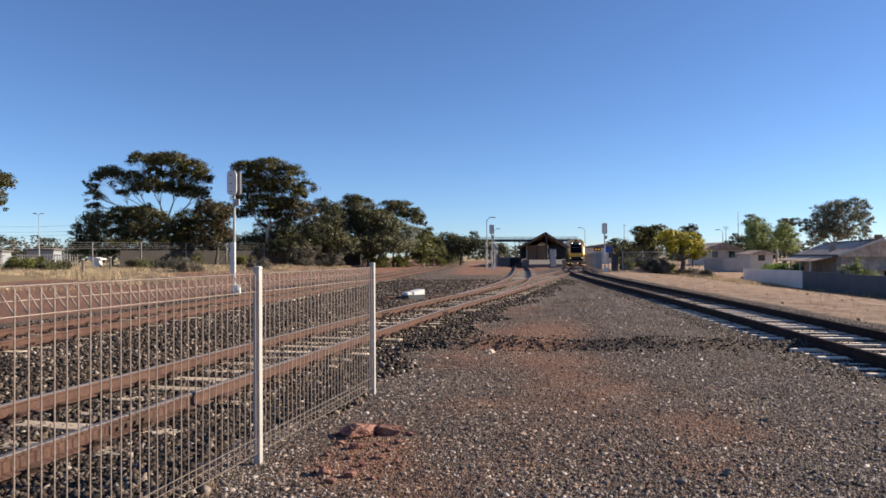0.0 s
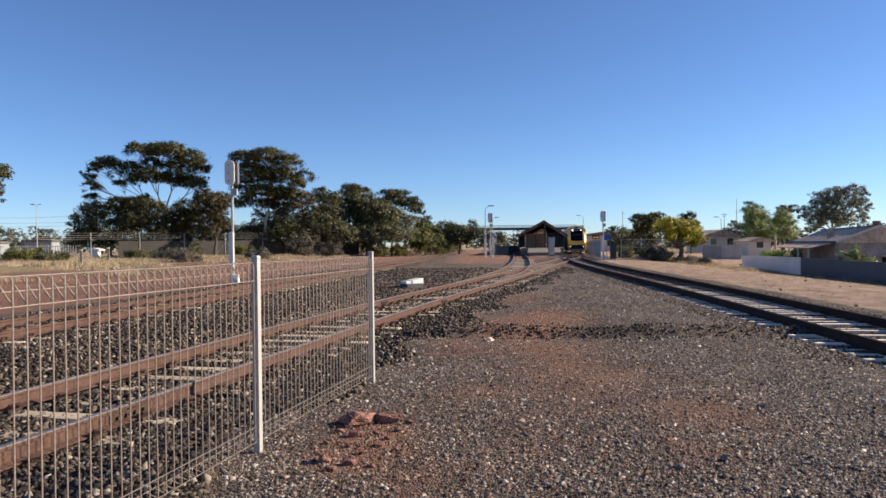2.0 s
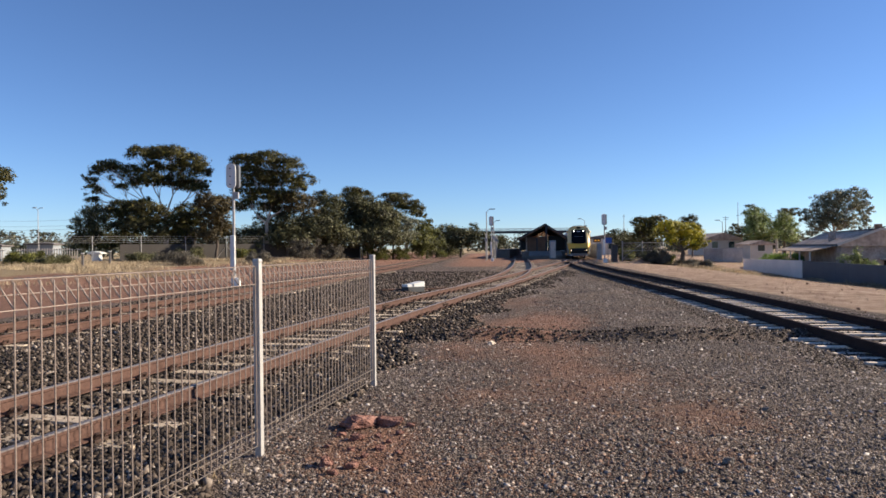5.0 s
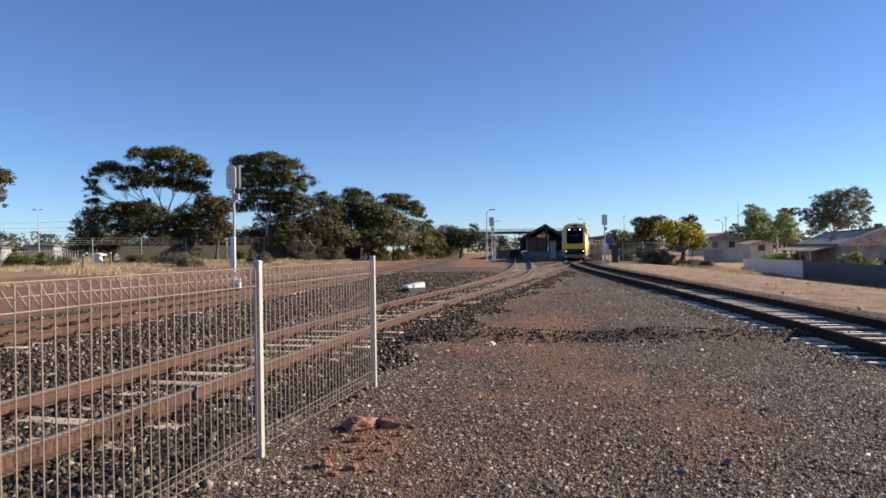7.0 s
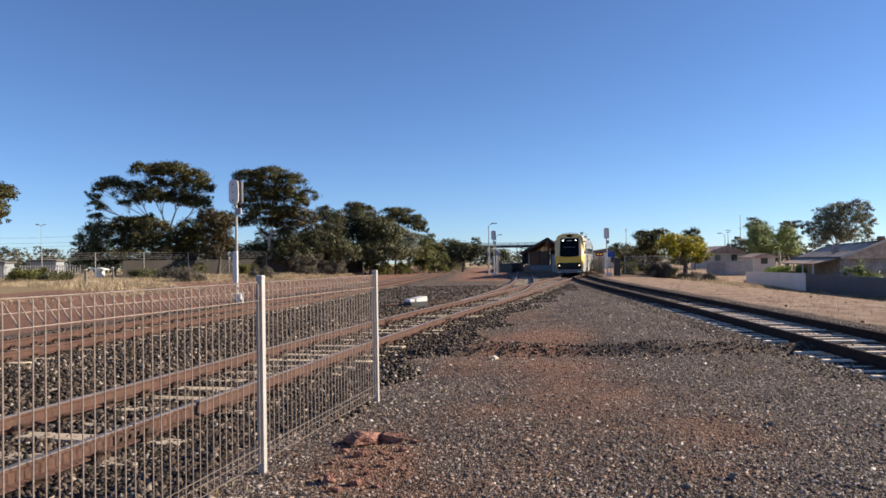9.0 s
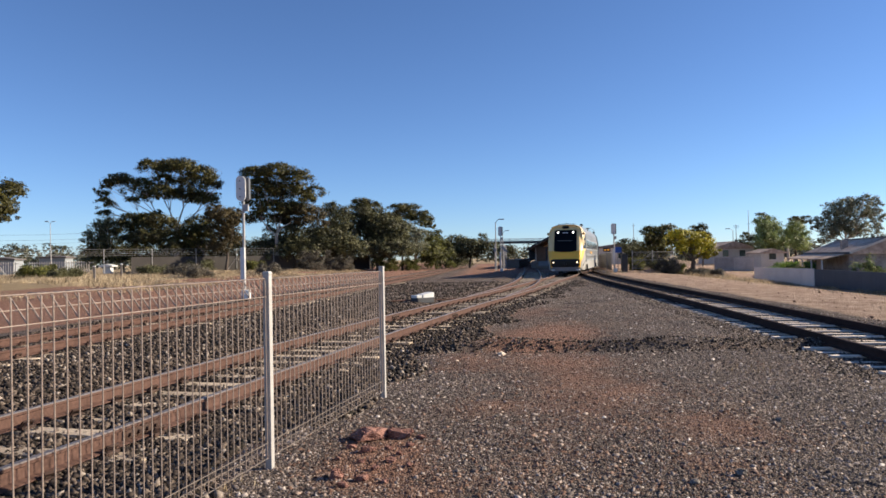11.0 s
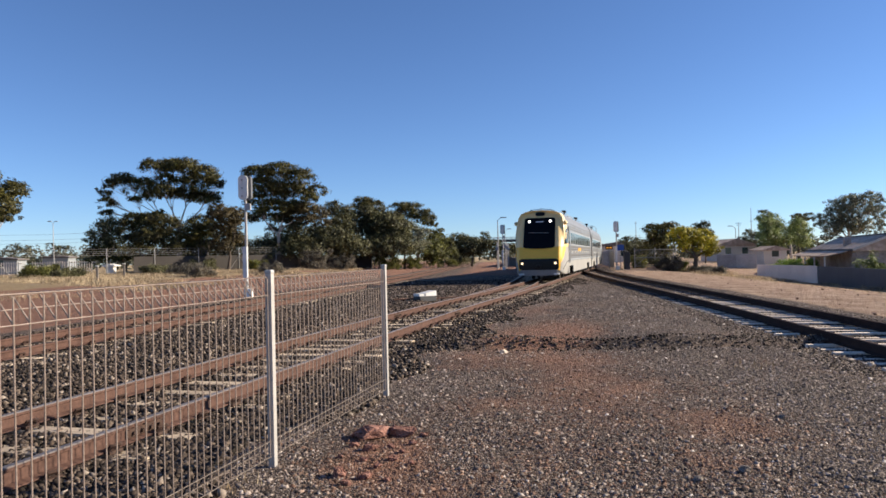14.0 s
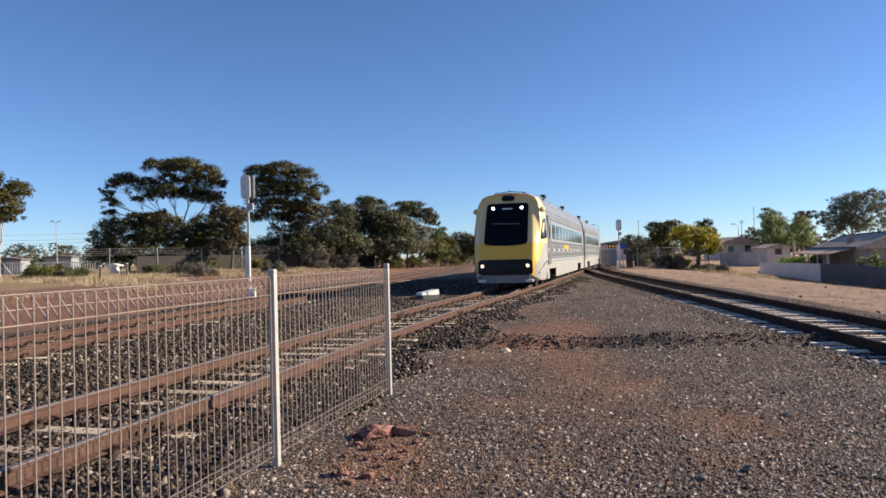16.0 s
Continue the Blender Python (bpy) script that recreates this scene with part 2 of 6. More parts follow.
def box(bm, sx, sy, sz, x=0, y=0, z=0, bevel=0.0, m=None, mat=0):
    """A box of that size, centred in x and y, standing at height z."""
    t = bmesh.new()
    bmesh.ops.create_cube(t, size=1, matrix=Matrix.LocRotScale((x, y, z + sz / 2), None, (sx, sy, sz)))
    if bevel:
        bmesh.ops.bevel(t, geom=t.edges[:], offset=bevel, segments=2, affect="EDGES", profile=0.6)
    return join(bm, t, m, mat)


def join(bm, t, m=None, mat=0):
    if m is not None:
        t.transform(m)
    for f in t.faces:
        f.material_index = mat
    me = bpy.data.meshes.new("tmp")
    t.to_mesh(me)
    t.free()
    bm.from_mesh(me)
    bpy.data.meshes.remove(me)
    return bm


def tube(bm, pts, radii, sides=8, mat=0, caps=True):
    """A tube through points, with a radius at each."""
    pts = [Vector(p) for p in pts]
    if not isinstance(radii, (list, tuple)):
        radii = [radii] * len(pts)
    rings = []
    for i, p in enumerate(pts):
        d = (pts[min(i + 1, len(pts) - 1)] - pts[max(i - 1, 0)]).normalized()
        a = d.cross(Vector((0, 0, 1)) if abs(d.z) < 0.9 else Vector((1, 0, 0))).normalized()
        b = d.cross(a)
        rings.append([bm.verts.new(p + radii[i] * (math.cos(2 * math.pi * k / sides) * a + math.sin(2 * math.pi * k / sides) * b)) for k in range(sides)])
    for r, s in zip(rings, rings[1:]):
        for k in range(sides):
            f = bm.faces.new((r[k], r[(k + 1) % sides], s[(k + 1) % sides], s[k]))
            f.material_index = mat
    if caps:
        for r in (rings[0], rings[-1]):
            bm.faces.new(r).material_index = mat
    return bm


def done(bm):
    bmesh.ops.recalc_face_normals(bm, faces=bm.faces[:])
    return bm


def mesh_object(name, verts, faces, mats):
    me = bpy.data.meshes.new(name)
    verts, faces = np.asarray(verts, np.float32), np.asarray(faces, np.int32)
    me.vertices.add(len(verts))
    me.vertices.foreach_set("co", verts.ravel())
    me.loops.add(faces.size)
    me.loops.foreach_set("vertex_index", faces.ravel())
    me.polygons.add(len(faces))
    me.polygons.foreach_set("loop_start", np.arange(0, faces.size, faces.shape[1], dtype=np.int32))
    me.update(calc_edges=True)
    me.validate()
    for mat in mats if isinstance(mats, (list, tuple)) else [mats]:
        me.materials.append(mat)
    return new(name, me)


# ---- plan: the centre lines of the tracks, x by y ----


class Line:
    def __init__(self, knots):
        self.y = np.array([k[0] for k in knots], float)
        self.x = np.array([k[1] for k in knots], float)
        self.d = np.gradient(self.x, self.y)

    def at(self, y):
        y = np.asarray(y, float)
        i = np.clip(np.searchsorted(self.y, y) - 1, 0, len(self.y) - 2)
        h = self.y[i + 1] - self.y[i]
        t = np.clip((y - self.y[i]) / h, 0, 1)
        return ((2 * t**3 - 3 * t**2 + 1) * self.x[i] + (t**3 - 2 * t**2 + t) * h * self.d[i] + (3 * t**2 - 2 * t**3) * self.x[i + 1] + (t**3 - t**2) * h * self.d[i + 1])

    def stations(self, y0, y1, step):
        """Places at even steps along the line: x, y, and the turn of the line from +y."""
        yy = np.arange(y0, y1, 0.05)
        xx = self.at(yy)
        s = np.concatenate([[0], np.cumsum(np.hypot(np.diff(xx), np.diff(yy)))])
        want = np.arange(0, s[-1], step)
        ys = np.interp(want, s, yy)
        xs = self.at(ys)
        turn = np.arctan2(self.at(ys + 0.1) - self.at(ys - 0.1), 0.2)
        return list(zip(xs.tolist(), ys.tolist(), turn.tolist()))


MAIN = Line(((-40, -13.6), (0, -5.15), (8, -3.36), (15, -1.74), (22, 0.05), (28, 1.81), (44.6, 6.16), (65.7, 11.66), (78.5, 14.9), (92, 17.95), (112, 21.4), (140, 25.2), (220, 34)))
BRANCH = Line(((22, 0.05), (28, 1.62), (38, 3.72), (48, 5.3), (66, 7.5), (90, 10.1), (130, 14.0), (220, 23)))
SIDING = Line(((-40, 2.0), (0, 5.78), (10, 6.84), (17, 7.58), (26, 8.42), (40, 9.62), (54, 11.05), (67, 12.85), (80, 15.28)))
LOOP = Line(((-40, -14.6), (0, -9.95), (15, -8.22), (22, -7.4), (43, -5.3), (66, -3.1), (90, -1.3), (160, 3.5), (320, 12)))
GAUGE = 1.505


def smooth(a, b, v):
    t = np.clip((np.asarray(v, float) - a) / (b - a), 0, 1)
    return t * t * (3 - 2 * t)


def bed(x, y):
    """How much a place lies in a track's bed, 0 to 1."""
    w = 0
    for line, y0, y1 in ((MAIN, -45, 220), (BRANCH, 24, 220), (SIDING, -45, 80), (LOOP, -45, 320)):
        d = np.abs(x - line.at(y))
        w = np.maximum(w, (1 - smooth(1.35, 2.1, d)) * (y > y0) * (y < y1))
    return w


def wobble(x, y, s, seed=0.0):
    """A smooth, uneven field in about -1 to 1."""
    return (np.sin(x * s + 1.3 * np.sin(y * s * 0.7 + seed)) + np.sin(y * s * 1.13 + 1.7 * np.sin(x * s * 0.61 + 2 * seed)) + np.sin((x + y) * s * 0.53 + seed)) / 3


def height(x, y):
    x, y = np.asarray(x, float), np.asarray(y, float)
    z = 0.018 * wobble(x, y, 1.7) + 0.01 * wobble(x, y, 5.1, 2.0)
    near_siding = np.abs(x - SIDING.at(np.minimum(y, 80))) < 2.3
    z = z * (1 - bed(x, y)) - np.where(near_siding, 0.045, 0.105) * bed(x, y)
    # ridge across the gravel between the tracks; the dip before it deepens its shaded side
    across = smooth(-1.5, -0.3, x) * (1 - smooth(6.0, 7.0, x))
    ry = 12.25 + 0.12 * np.sin(x * 1.3) - 0.05 * x
    z = z + across * (0.085 * np.exp(-((y - ry) / 0.28) ** 2) * (1.0 + 0.4 * np.sin(x * 2.1)) - 0.075 * np.exp(-((y - ry + 0.5) / 0.22) ** 2))
    # the ground falls away beyond the siding and rises a little beyond the loop
    xs = SIDING.at(np.minimum(y, 80))
    fall = smooth(3.0, 24.0, x - xs) * (1 - smooth(72, 105, y))
    z = z - 1.8 * fall
    xl = LOOP.at(np.minimum(y, 320))
    z = z + 0.55 * smooth(5.0, 20.0, xl - x) * smooth(5, 30, y)
    # a small heap of red dirt by the gate
    z = z + 0.38 * np.exp(-(((x - 19.6) / 0.9) ** 2 + ((y - 69.0) / 0.7) ** 2))
    return z


# ---- ground: one sheet to the horizon ----


def ground_material():
    m = bpy.data.materials.new("ground_soils")
    m.use_nodes = True
    n, k = m.node_tree.nodes, m.node_tree.links.new
    b = n["Principled BSDF"]
    b.inputs["Roughness"].default_value = 0.95
    b.inputs["Specular IOR Level"].default_value = 0.15
    tc = n.new("ShaderNodeTexCoord")

    def noise_at(scale, detail=4, rough=0.6):
        t = n.new("ShaderNodeTexNoise")
        t.inputs["Scale"].default_value, t.inputs["Detail"].default_value, t.inputs["Roughness"].default_value = scale, detail, rough
        k(tc.outputs["Object"], t.inputs["Vector"])
        return t.outputs[0]

    def ramp(src, stops):
        r = n.new("ShaderNodeValToRGB")
        e = r.color_ramp.elements
        e[0].position, e[0].color = stops[0][0], (*stops[0][1], 1)
        e[1].position, e[1].color = stops[-1][0], (*stops[-1][1], 1)
        for p, c in stops[1:-1]:
            e.new(p).color = (*c, 1)
        k(src, r.inputs[0])
        return r.outputs[0]

    def mix(f, a, c):
        x = n.new("ShaderNodeMix")
        x.data_type = "RGBA"
        k(f, x.inputs[0])
        k(a, x.inputs[6])
        k(c, x.inputs[7])
        return x.outputs[2]

    vo = n.new("ShaderNodeTexVoronoi")
    vo.inputs["Scale"].default_value = 62
    k(tc.outputs["Object"], vo.inputs["Vector"])
    sep = n.new("ShaderNodeSeparateColor")
    k(vo.outputs["Color"], sep.inputs[0])
    pebbles = ramp(sep.outputs[0], ((0, (0.038, 0.030, 0.026)), (0.45, (0.118, 0.093, 0.080)), (0.8, (0.215, 0.168, 0.140)), (1, (0.42, 0.36, 0.31))))
    patches = ramp(noise_at(0.55, 5, 0.65), ((0.32, (0.7, 0.68, 0.68)), (0.5, (1.05, 1.0, 0.97)), (0.68, (1.35, 1.18, 1.06))))
    wash = n.new("ShaderNodeMix")
    wash.data_type, wash.blend_type = "RGBA", "MULTIPLY"
    wash.inputs[0].default_value = 1.0
    k(pebbles, wash.inputs[6])
    k(patches, wash.inputs[7])
    pebbles = wash.outputs[2]
    red = ramp(noise_at(14, 6, 0.7), ((0.3, (0.17, 0.083, 0.058)), (0.5, (0.30, 0.162, 0.112)), (0.7, (0.44, 0.265, 0.19))))
    sand = ramp(noise_at(1.1, 9, 0.78), ((0.3, (0.17, 0.10, 0.070)), (0.42, (0.34, 0.218, 0.155)), (0.55, (0.50, 0.352, 0.255)), (0.72, (0.62, 0.475, 0.36))))
    straw = ramp(noise_at(3.0, 8, 0.75), ((0.3, (0.256, 0.176, 0.096)), (0.7, (0.48, 0.368, 0.224))))
    at = n.new("ShaderNodeAttribute")
    at.attribute_name = "soil"
    s2 = n.new("ShaderNodeSeparateColor")
    k(at.outputs["Color"], s2.inputs[0])

    def edge(src, scale):
        a = n.new("ShaderNodeMath")
        a.operation = "MULTIPLY_ADD"
        a.inputs[1].default_value = 0.9
        k(noise_at(scale, 6, 0.7), a.inputs[0])
        k(src, a.inputs[2])
        r = n.new("ShaderNodeMapRange")
        r.inputs[1].default_value, r.inputs[2].default_value = 0.72, 1.08
        k(a.outputs[0], r.inputs[0])
        return r.outputs[0]

    col = mix(edge(s2.outputs[0], 1.6), pebbles, red)
    col = mix(edge(s2.outputs[1], 0.7), col, sand)
    col = mix(edge(s2.outputs[2], 0.5), col, straw)
    k(col, b.inputs["Base Color"])
    bp = n.new("ShaderNodeBump")
    bp.inputs["Strength"].default_value, bp.inputs["Distance"].default_value = 1.0, 0.05
    k(vo.outputs["Distance"], bp.inputs["Height"])
    bp.invert = True
    k(bp.outputs[0], b.inputs["Normal"])
    return m


def soils(x, y):
    """Weights of red dirt, sand and dry grass."""
    red = 0.52 * np.exp(-(((x - 0.9 - 0.12 * (y - 6)) / 1.5) ** 2)) * smooth(3, 5, y) * (1 - smooth(20, 24, y)) * (0.8 + 0.8 * wobble(x, y, 0.9, 1.0))
    red = np.maximum(red, 0.75 * np.exp(-(((x + 0.55) / 0.5) ** 2 + ((y - 5.4) / 0.95) ** 2)))
    red = np.maximum(red, 0.34 * np.exp(-(((x - 2.2) / 1.1) ** 2 + ((y - 15.5) / 1.8) ** 2)))
    for px, py, sx, sy, k in ((2.3, 6.2, 0.7, 0.8, 0.55), (1.9, 5.2, 0.5, 0.5, 0.5), (1.5, 10.2, 1.3, 1.5, 0.6), (0.3, 10.6, 0.9, 1.5, 0.5), (0.4, 7.2, 0.7, 0.9, 0.45), (-0.2, 4.6, 0.4, 0.5, 0.45), (0.6, 15.5, 0.7, 0.8, 0.5)):
        red = np.maximum(red, k * np.exp(-(((x - px) / sx) ** 2 + ((y - py) / sy) ** 2)))
    xl = LOOP.at(np.minimum(y, 320))
    red = np.maximum(red, smooth(2.0, 3.0, xl - x))
    red = np.maximum(red, 0.75 * np.exp(-(((x - 3.5 - (y - 70) * 0.05) / 3.5) ** 2)) * smooth(50, 62, y))
    between = smooth(0.5, 3, x - xl - 1.5) * (1 - smooth(-4, -1, x - MAIN.at(np.clip(y, -40, 220)))) * smooth(55, 75, y)
    red = np.maximum(red, 0.55 * between)
    xs = SIDING.at(np.minimum(y, 80))
    sand = smooth(1.7, 2.6, x - xs)
    red = np.maximum(red, 1.0 * np.exp(-(((x - 19.6) / 1.2) ** 2 + ((y - 69.0) / 1.0) ** 2)))
    sand = sand * (1 - 0.8 * np.exp(-(((x - 19.6) / 1.2) ** 2 + ((y - 69.0) / 1.0) ** 2)))
    straw = smooth(13, 18, xl - x) * smooth(8, 20, y)
    straw = np.maximum(straw, 0.45 * smooth(16, 24, x - xs))
    straw = np.maximum(straw, smooth(170, 230, y))
    return np.clip(np.stack([red, sand, straw, np.ones_like(red)], -1), 0, 1)


def build_ground():
    def axis(lo, hi, near_lo, near_hi, step, growth):
        a = list(np.arange(near_lo, near_hi, step))
        s, v = step, near_hi
        while v < hi:
            a.append(v)
            s *= growth
            v += s
        a.append(hi)
        s, v, left = step, near_lo, []
        while v > lo:
            s *= growth
            v -= s
            left.append(max(v, lo))
        return np.array(left[::-1] + a)

    xs = axis(-2500, 2500, -12, 12, 0.17, 1.07)
    ys = axis(-400, 4000, 2.5, 22, 0.17, 1.045)
    X, Y = np.meshgrid(xs, ys)
    Z = height(X, Y)
    nx, ny = len(xs), len(ys)
    i = np.arange(nx * ny).reshape(ny, nx)
    faces = np.stack([i[:-1, :-1], i[:-1, 1:], i[1:, 1:], i[1:, :-1]], -1).reshape(-1, 4)
    ob = mesh_object("ground", np.stack([X, Y, Z], -1).reshape(-1, 3), faces, ground_material())
    ob.data.polygons.foreach_set("use_smooth", [True] * len(faces))
    ca = ob.data.color_attributes.new("soil", "FLOAT_COLOR", "POINT")
    ca.data.foreach_set("color", soils(X, Y).reshape(-1).astype(np.float32))
    return tagged(ob, "grey and red gravel ground with sandy verge and dry grass", "ground", kind="structure")


ground = build_ground()


# ---- loose stones ----


def scatter(name, n, where, size, material_, label, sink=0.38, flat=0.65, chips=False):
    """n stones at places drawn by where(rng, n); bigger or smaller by size(rng, x, y)."""
    rng = np.random.default_rng(len(name) * 7 + n)
    x, y = where(rng, n)
    n = len(x)
    s = size(rng, x, y)
    t = bmesh.new()
    if chips:
        # a sharp-edged chip: four corners and a short ridge, open beneath
        for v in ((1, 0.7, -0.45), (-1, 0.7, -0.45), (-1, -0.7, -0.45), (1, -0.7, -0.45), (0.55, 0.1, 0.75), (-0.5, -0.1, 0.6)):
            t.verts.new(v)
        t.verts.ensure_lookup_table()
        for tri in ((0, 1, 5), (0, 5, 4), (1, 2, 5), (2, 3, 4), (2, 4, 5), (3, 0, 4)):
            t.faces.new([t.verts[i] for i in tri])
    else:
        for v in ((1, 0, 0), (0, 1, 0), (-1, 0, 0), (0, -1, 0), (0.1, 0, 1), (0, 0.1, -1)):
            t.verts.new(v)
        t.verts.ensure_lookup_table()
        for a, b in ((0, 1), (1, 2), (2, 3), (3, 0)):
            t.faces.new((t.verts[a], t.verts[b], t.verts[4]))
            t.faces.new((t.verts[b], t.verts[a], t.verts[5]))
    t.verts.index_update()
    V = np.array([v.co[:] for v in t.verts])
    Fc = np.array([[v.index for v in f.verts] for f in t.faces])
    t.free()
    P = V[None] * (1 + rng.uniform(-0.38, 0.38, (n, len(V), 1)))
    P = P * rng.uniform([0.7, 0.7, flat * 0.7], [1.35, 1.1, flat * 1.3], (n, 3))[:, None]
    tilt = rng.uniform(-1.1, 1.1, n) * (0.4 if chips else 1.0)
    c, sn = np.cos(tilt)[:, None], np.sin(tilt)[:, None]
    P = np.stack([P[..., 0] * c - P[..., 2] * sn, P[..., 1], P[..., 0] * sn + P[..., 2] * c], -1)
    a = rng.uniform(0, 2 * np.pi, n)
    c, sn = np.cos(a)[:, None], np.sin(a)[:, None]
    P = np.stack([P[..., 0] * c - P[..., 1] * sn, P[..., 0] * sn + P[..., 1] * c, P[..., 2]], -1) * s[:, None, None]
    P += np.stack([x, y, height(x, y) + s * sink], -1)[:, None]
    F_ = (Fc[None] + (np.arange(n) * len(V))[:, None, None]).reshape(-1, 3)
    ob = mesh_object(name, P.reshape(-1, 3), F_, material_)
    return tagged(ob, label, "stones", kind="stuff")


def fan(rng, n, y0, y1, lean=1.35):
    """Places in the wedge before the camera's stand, thinning with distance."""
    u = rng.uniform(0, 1, n)
    y = y0 * (y1 / y0) ** (u**0.9)
    x = rng.uniform(-0.32, 0.68, n) * y
    return x, y


def gravel_places(rng, n, in_red=False):
    x, y = fan(rng, n, 3.2, 34)
    keep = ((bed(x, y) < 0.15) | (x > SIDING.at(y) - 2.3)) & (np.abs(np.abs(x - SIDING.at(y)) - GAUGE / 2) > 0.1) & (np.abs(x - SIDING.at(y)) > 0.66) & (x > MAIN.at(y) + 1.9) & (x < SIDING.at(y) + 1.8)
    thin = soils(x, y)[..., 0]
    chance = rng.uniform(0, 1, len(x)) + 0.25 * wobble(x, y, 2.3, 5.0)
    keep &= (chance < thin * 2.2) if in_red else (chance > thin * 1.9)
    return x[keep], y[keep]


def ballast_places(rng, n):
    y = 3.4 * (46 / 3.4) ** (rng.uniform(0, 1, n) ** 0.95)
    x = rng.uniform(-0.72 * y, 1.4 + 0.24 * y, n)
    d = x - MAIN.at(y)
    keep = (d < 2.5 + 0.5 * wobble(x, y, 2.0)) & (x > LOOP.at(y) - 2.0 + 0.3 * wobble(x, y, 1.5))
    keep &= np.abs(np.abs(d) - GAUGE / 2) > 0.1
    keep &= np.abs(np.abs(x - LOOP.at(y)) - GAUGE / 2) > 0.1
    ys = np.array([st[1] for st in MAIN.stations(-10.0, 60, 0.66)])
    along = y + d * 0.25
    k = np.clip(np.searchsorted(ys, along), 1, len(ys) - 1)
    gap = np.minimum(np.abs(ys[k] - along), np.abs(ys[k - 1] - along))
    keep &= ~((np.abs(d) < 0.68 + 0.35 * wobble(x, y, 2.2, 1.0)) & (gap < 0.15) & (rng.uniform(0, 1, len(x)) < 0.6 + 0.6 * wobble(x, y, 3.1, 4.0)))
    return x[keep], y[keep]


def siding_places(rng, n):
    y = 8.5 * (44 / 8.5) ** rng.uniform(0, 1, n)
    x = SIDING.at(y) + rng.uniform(-1.9, 1.7, n)
    d = x - SIDING.at(y)
    keep = np.abs(np.abs(d) - GAUGE / 2) > 0.1
    ys = np.array([st[1] for st in SIDING.stations(-10.0, 72, 0.5)])
    along = y + d * 0.09
    k = np.clip(np.searchsorted(ys, along), 1, len(ys) - 1)
    gap = np.minimum(np.abs(ys[k] - along), np.abs(ys[k - 1] - along))
    keep &= ~((np.abs(d) < 1.27) & (gap < 0.07) & (rng.uniform(0, 1, len(x)) < 0.9))
    return x[keep], y[keep]


def verge_stone_places(rng, n):
    y = 9 * (60 / 9) ** rng.uniform(0, 1, n)
    x = SIDING.at(y) + 1.6 + rng.uniform(0, 1, n) ** 1.5 * 14
    return x, y


def ridge_places(rng, n):
    x = -1.4 + 7.7 * rng.uniform(0, 1, n) ** 1.6
    y = 12.15 + 0.12 * np.sin(x * 1.3) - 0.05 * x + rng.normal(0, 0.42, n)
    return x, y


scatter("gravel", 245000, gravel_places, lambda r, x, y: np.minimum(r.gamma(1.2, 0.0048, len(x)) + 0.002, 0.028) * (0.60 + 0.018 * y), M_GRAVEL, "loose grey and rust-brown gravel lying on the ground", flat=0.75, chips=True)
scatter("red_gravel", 170000, lambda r, n: gravel_places(r, n, True), lambda r, x, y: np.minimum(r.gamma(1.2, 0.0048, len(x)) + 0.002, 0.027) * (0.60 + 0.018 * y), M_REDGRAVEL, "loose red-brown gravel in patches of red dirt", flat=0.7, chips=True)
scatter("track_ballast", 88000, ballast_places, lambda r, x, y: r.uniform(0.02, 0.043, len(x)) * (0.95 + 0.01 * y), M_BALLAST, "coarse grey-brown ballast round the sleepers", flat=0.75)
scatter("siding_ballast", 16000, siding_places, lambda r, x, y: r.uniform(0.012, 0.03, len(x)), M_BALLAST, "grey ballast round the siding's sleepers", sink=0.0)
scatter("verge_stones", 1800, verge_stone_places, lambda r, x, y: r.gamma(1.4, 0.008, len(x)), M_REDGRAVEL, "scattered brown stones on the sandy verge")
# dark ballast colour here stands for the shade on the ridge's near side
scatter("ridge_stones", 1900, ridge_places, lambda r, x, y: r.uniform(0.012, 0.036, len(x)), M_BALLAST, "ridge of stones across the gravel, dark in place of its shaded side")


# ---- tracks ----
RAIL_TOP = 0.10


def rail_bm(line, y0, y1, offset, top, step=0.8):
    """A flat-bottomed rail along a line: foot, web and head; the running face is the second material."""
    prof = [(-0.07, 0), (0.07, 0), (0.07, 0.012), (0.012, 0.03), (0.012, 0.115), (0.034, 0.125), (0.034, 0.15), (0.026, 0.16), (-0.026, 0.16), (-0.034, 0.15), (-0.034, 0.125), (-0.012, 0.115), (-0.012, 0.03), (-0.07, 0.012)]
    bm = bmesh.new()
    prev = None
    for x, y, a in line.stations(y0, y1, step):
        nx, ny = math.cos(a), -math.sin(a)
        ring = [bm.verts.new((x + (offset + u) * nx, y + (offset + u) * ny, top - 0.16 + v)) for u, v in prof]
        if prev:
            for k in range(len(prof)):
                f = bm.faces.new((prev[k], prev[(k + 1) % len(prof)], ring[(k + 1) % len(prof)], ring[k]))
                f.material_index = 1 if k in (6, 7, 8) else 0
        else:
            bm.faces.new(ring)
        prev = ring
    bm.faces.new(prev)
    return done(bm)


def sleeper_mesh(material_, wide=0.23):
    bm = box(bmesh.new(), 2.45 if wide > 0.2 else 2.5, wide, 0.14, 0, 0, -0.14, bevel=0.015)
    return part("sleeper", bm, material_)


def clip_mesh():
    bm = box(bmesh.new(), 0.06, 0.17, 0.035, 0, 0, 0.0, bevel=0.008)
    tube(bm, [(-0.015, -0.06, 0.03), (0.02, -0.06, 0.08), (0.06, 0.0, 0.085), (0.02, 0.06, 0.08), (-0.015, 0.06, 0.03)], 0.018, 4)
    return part("rail_clip", done(bm), M_CLIP)


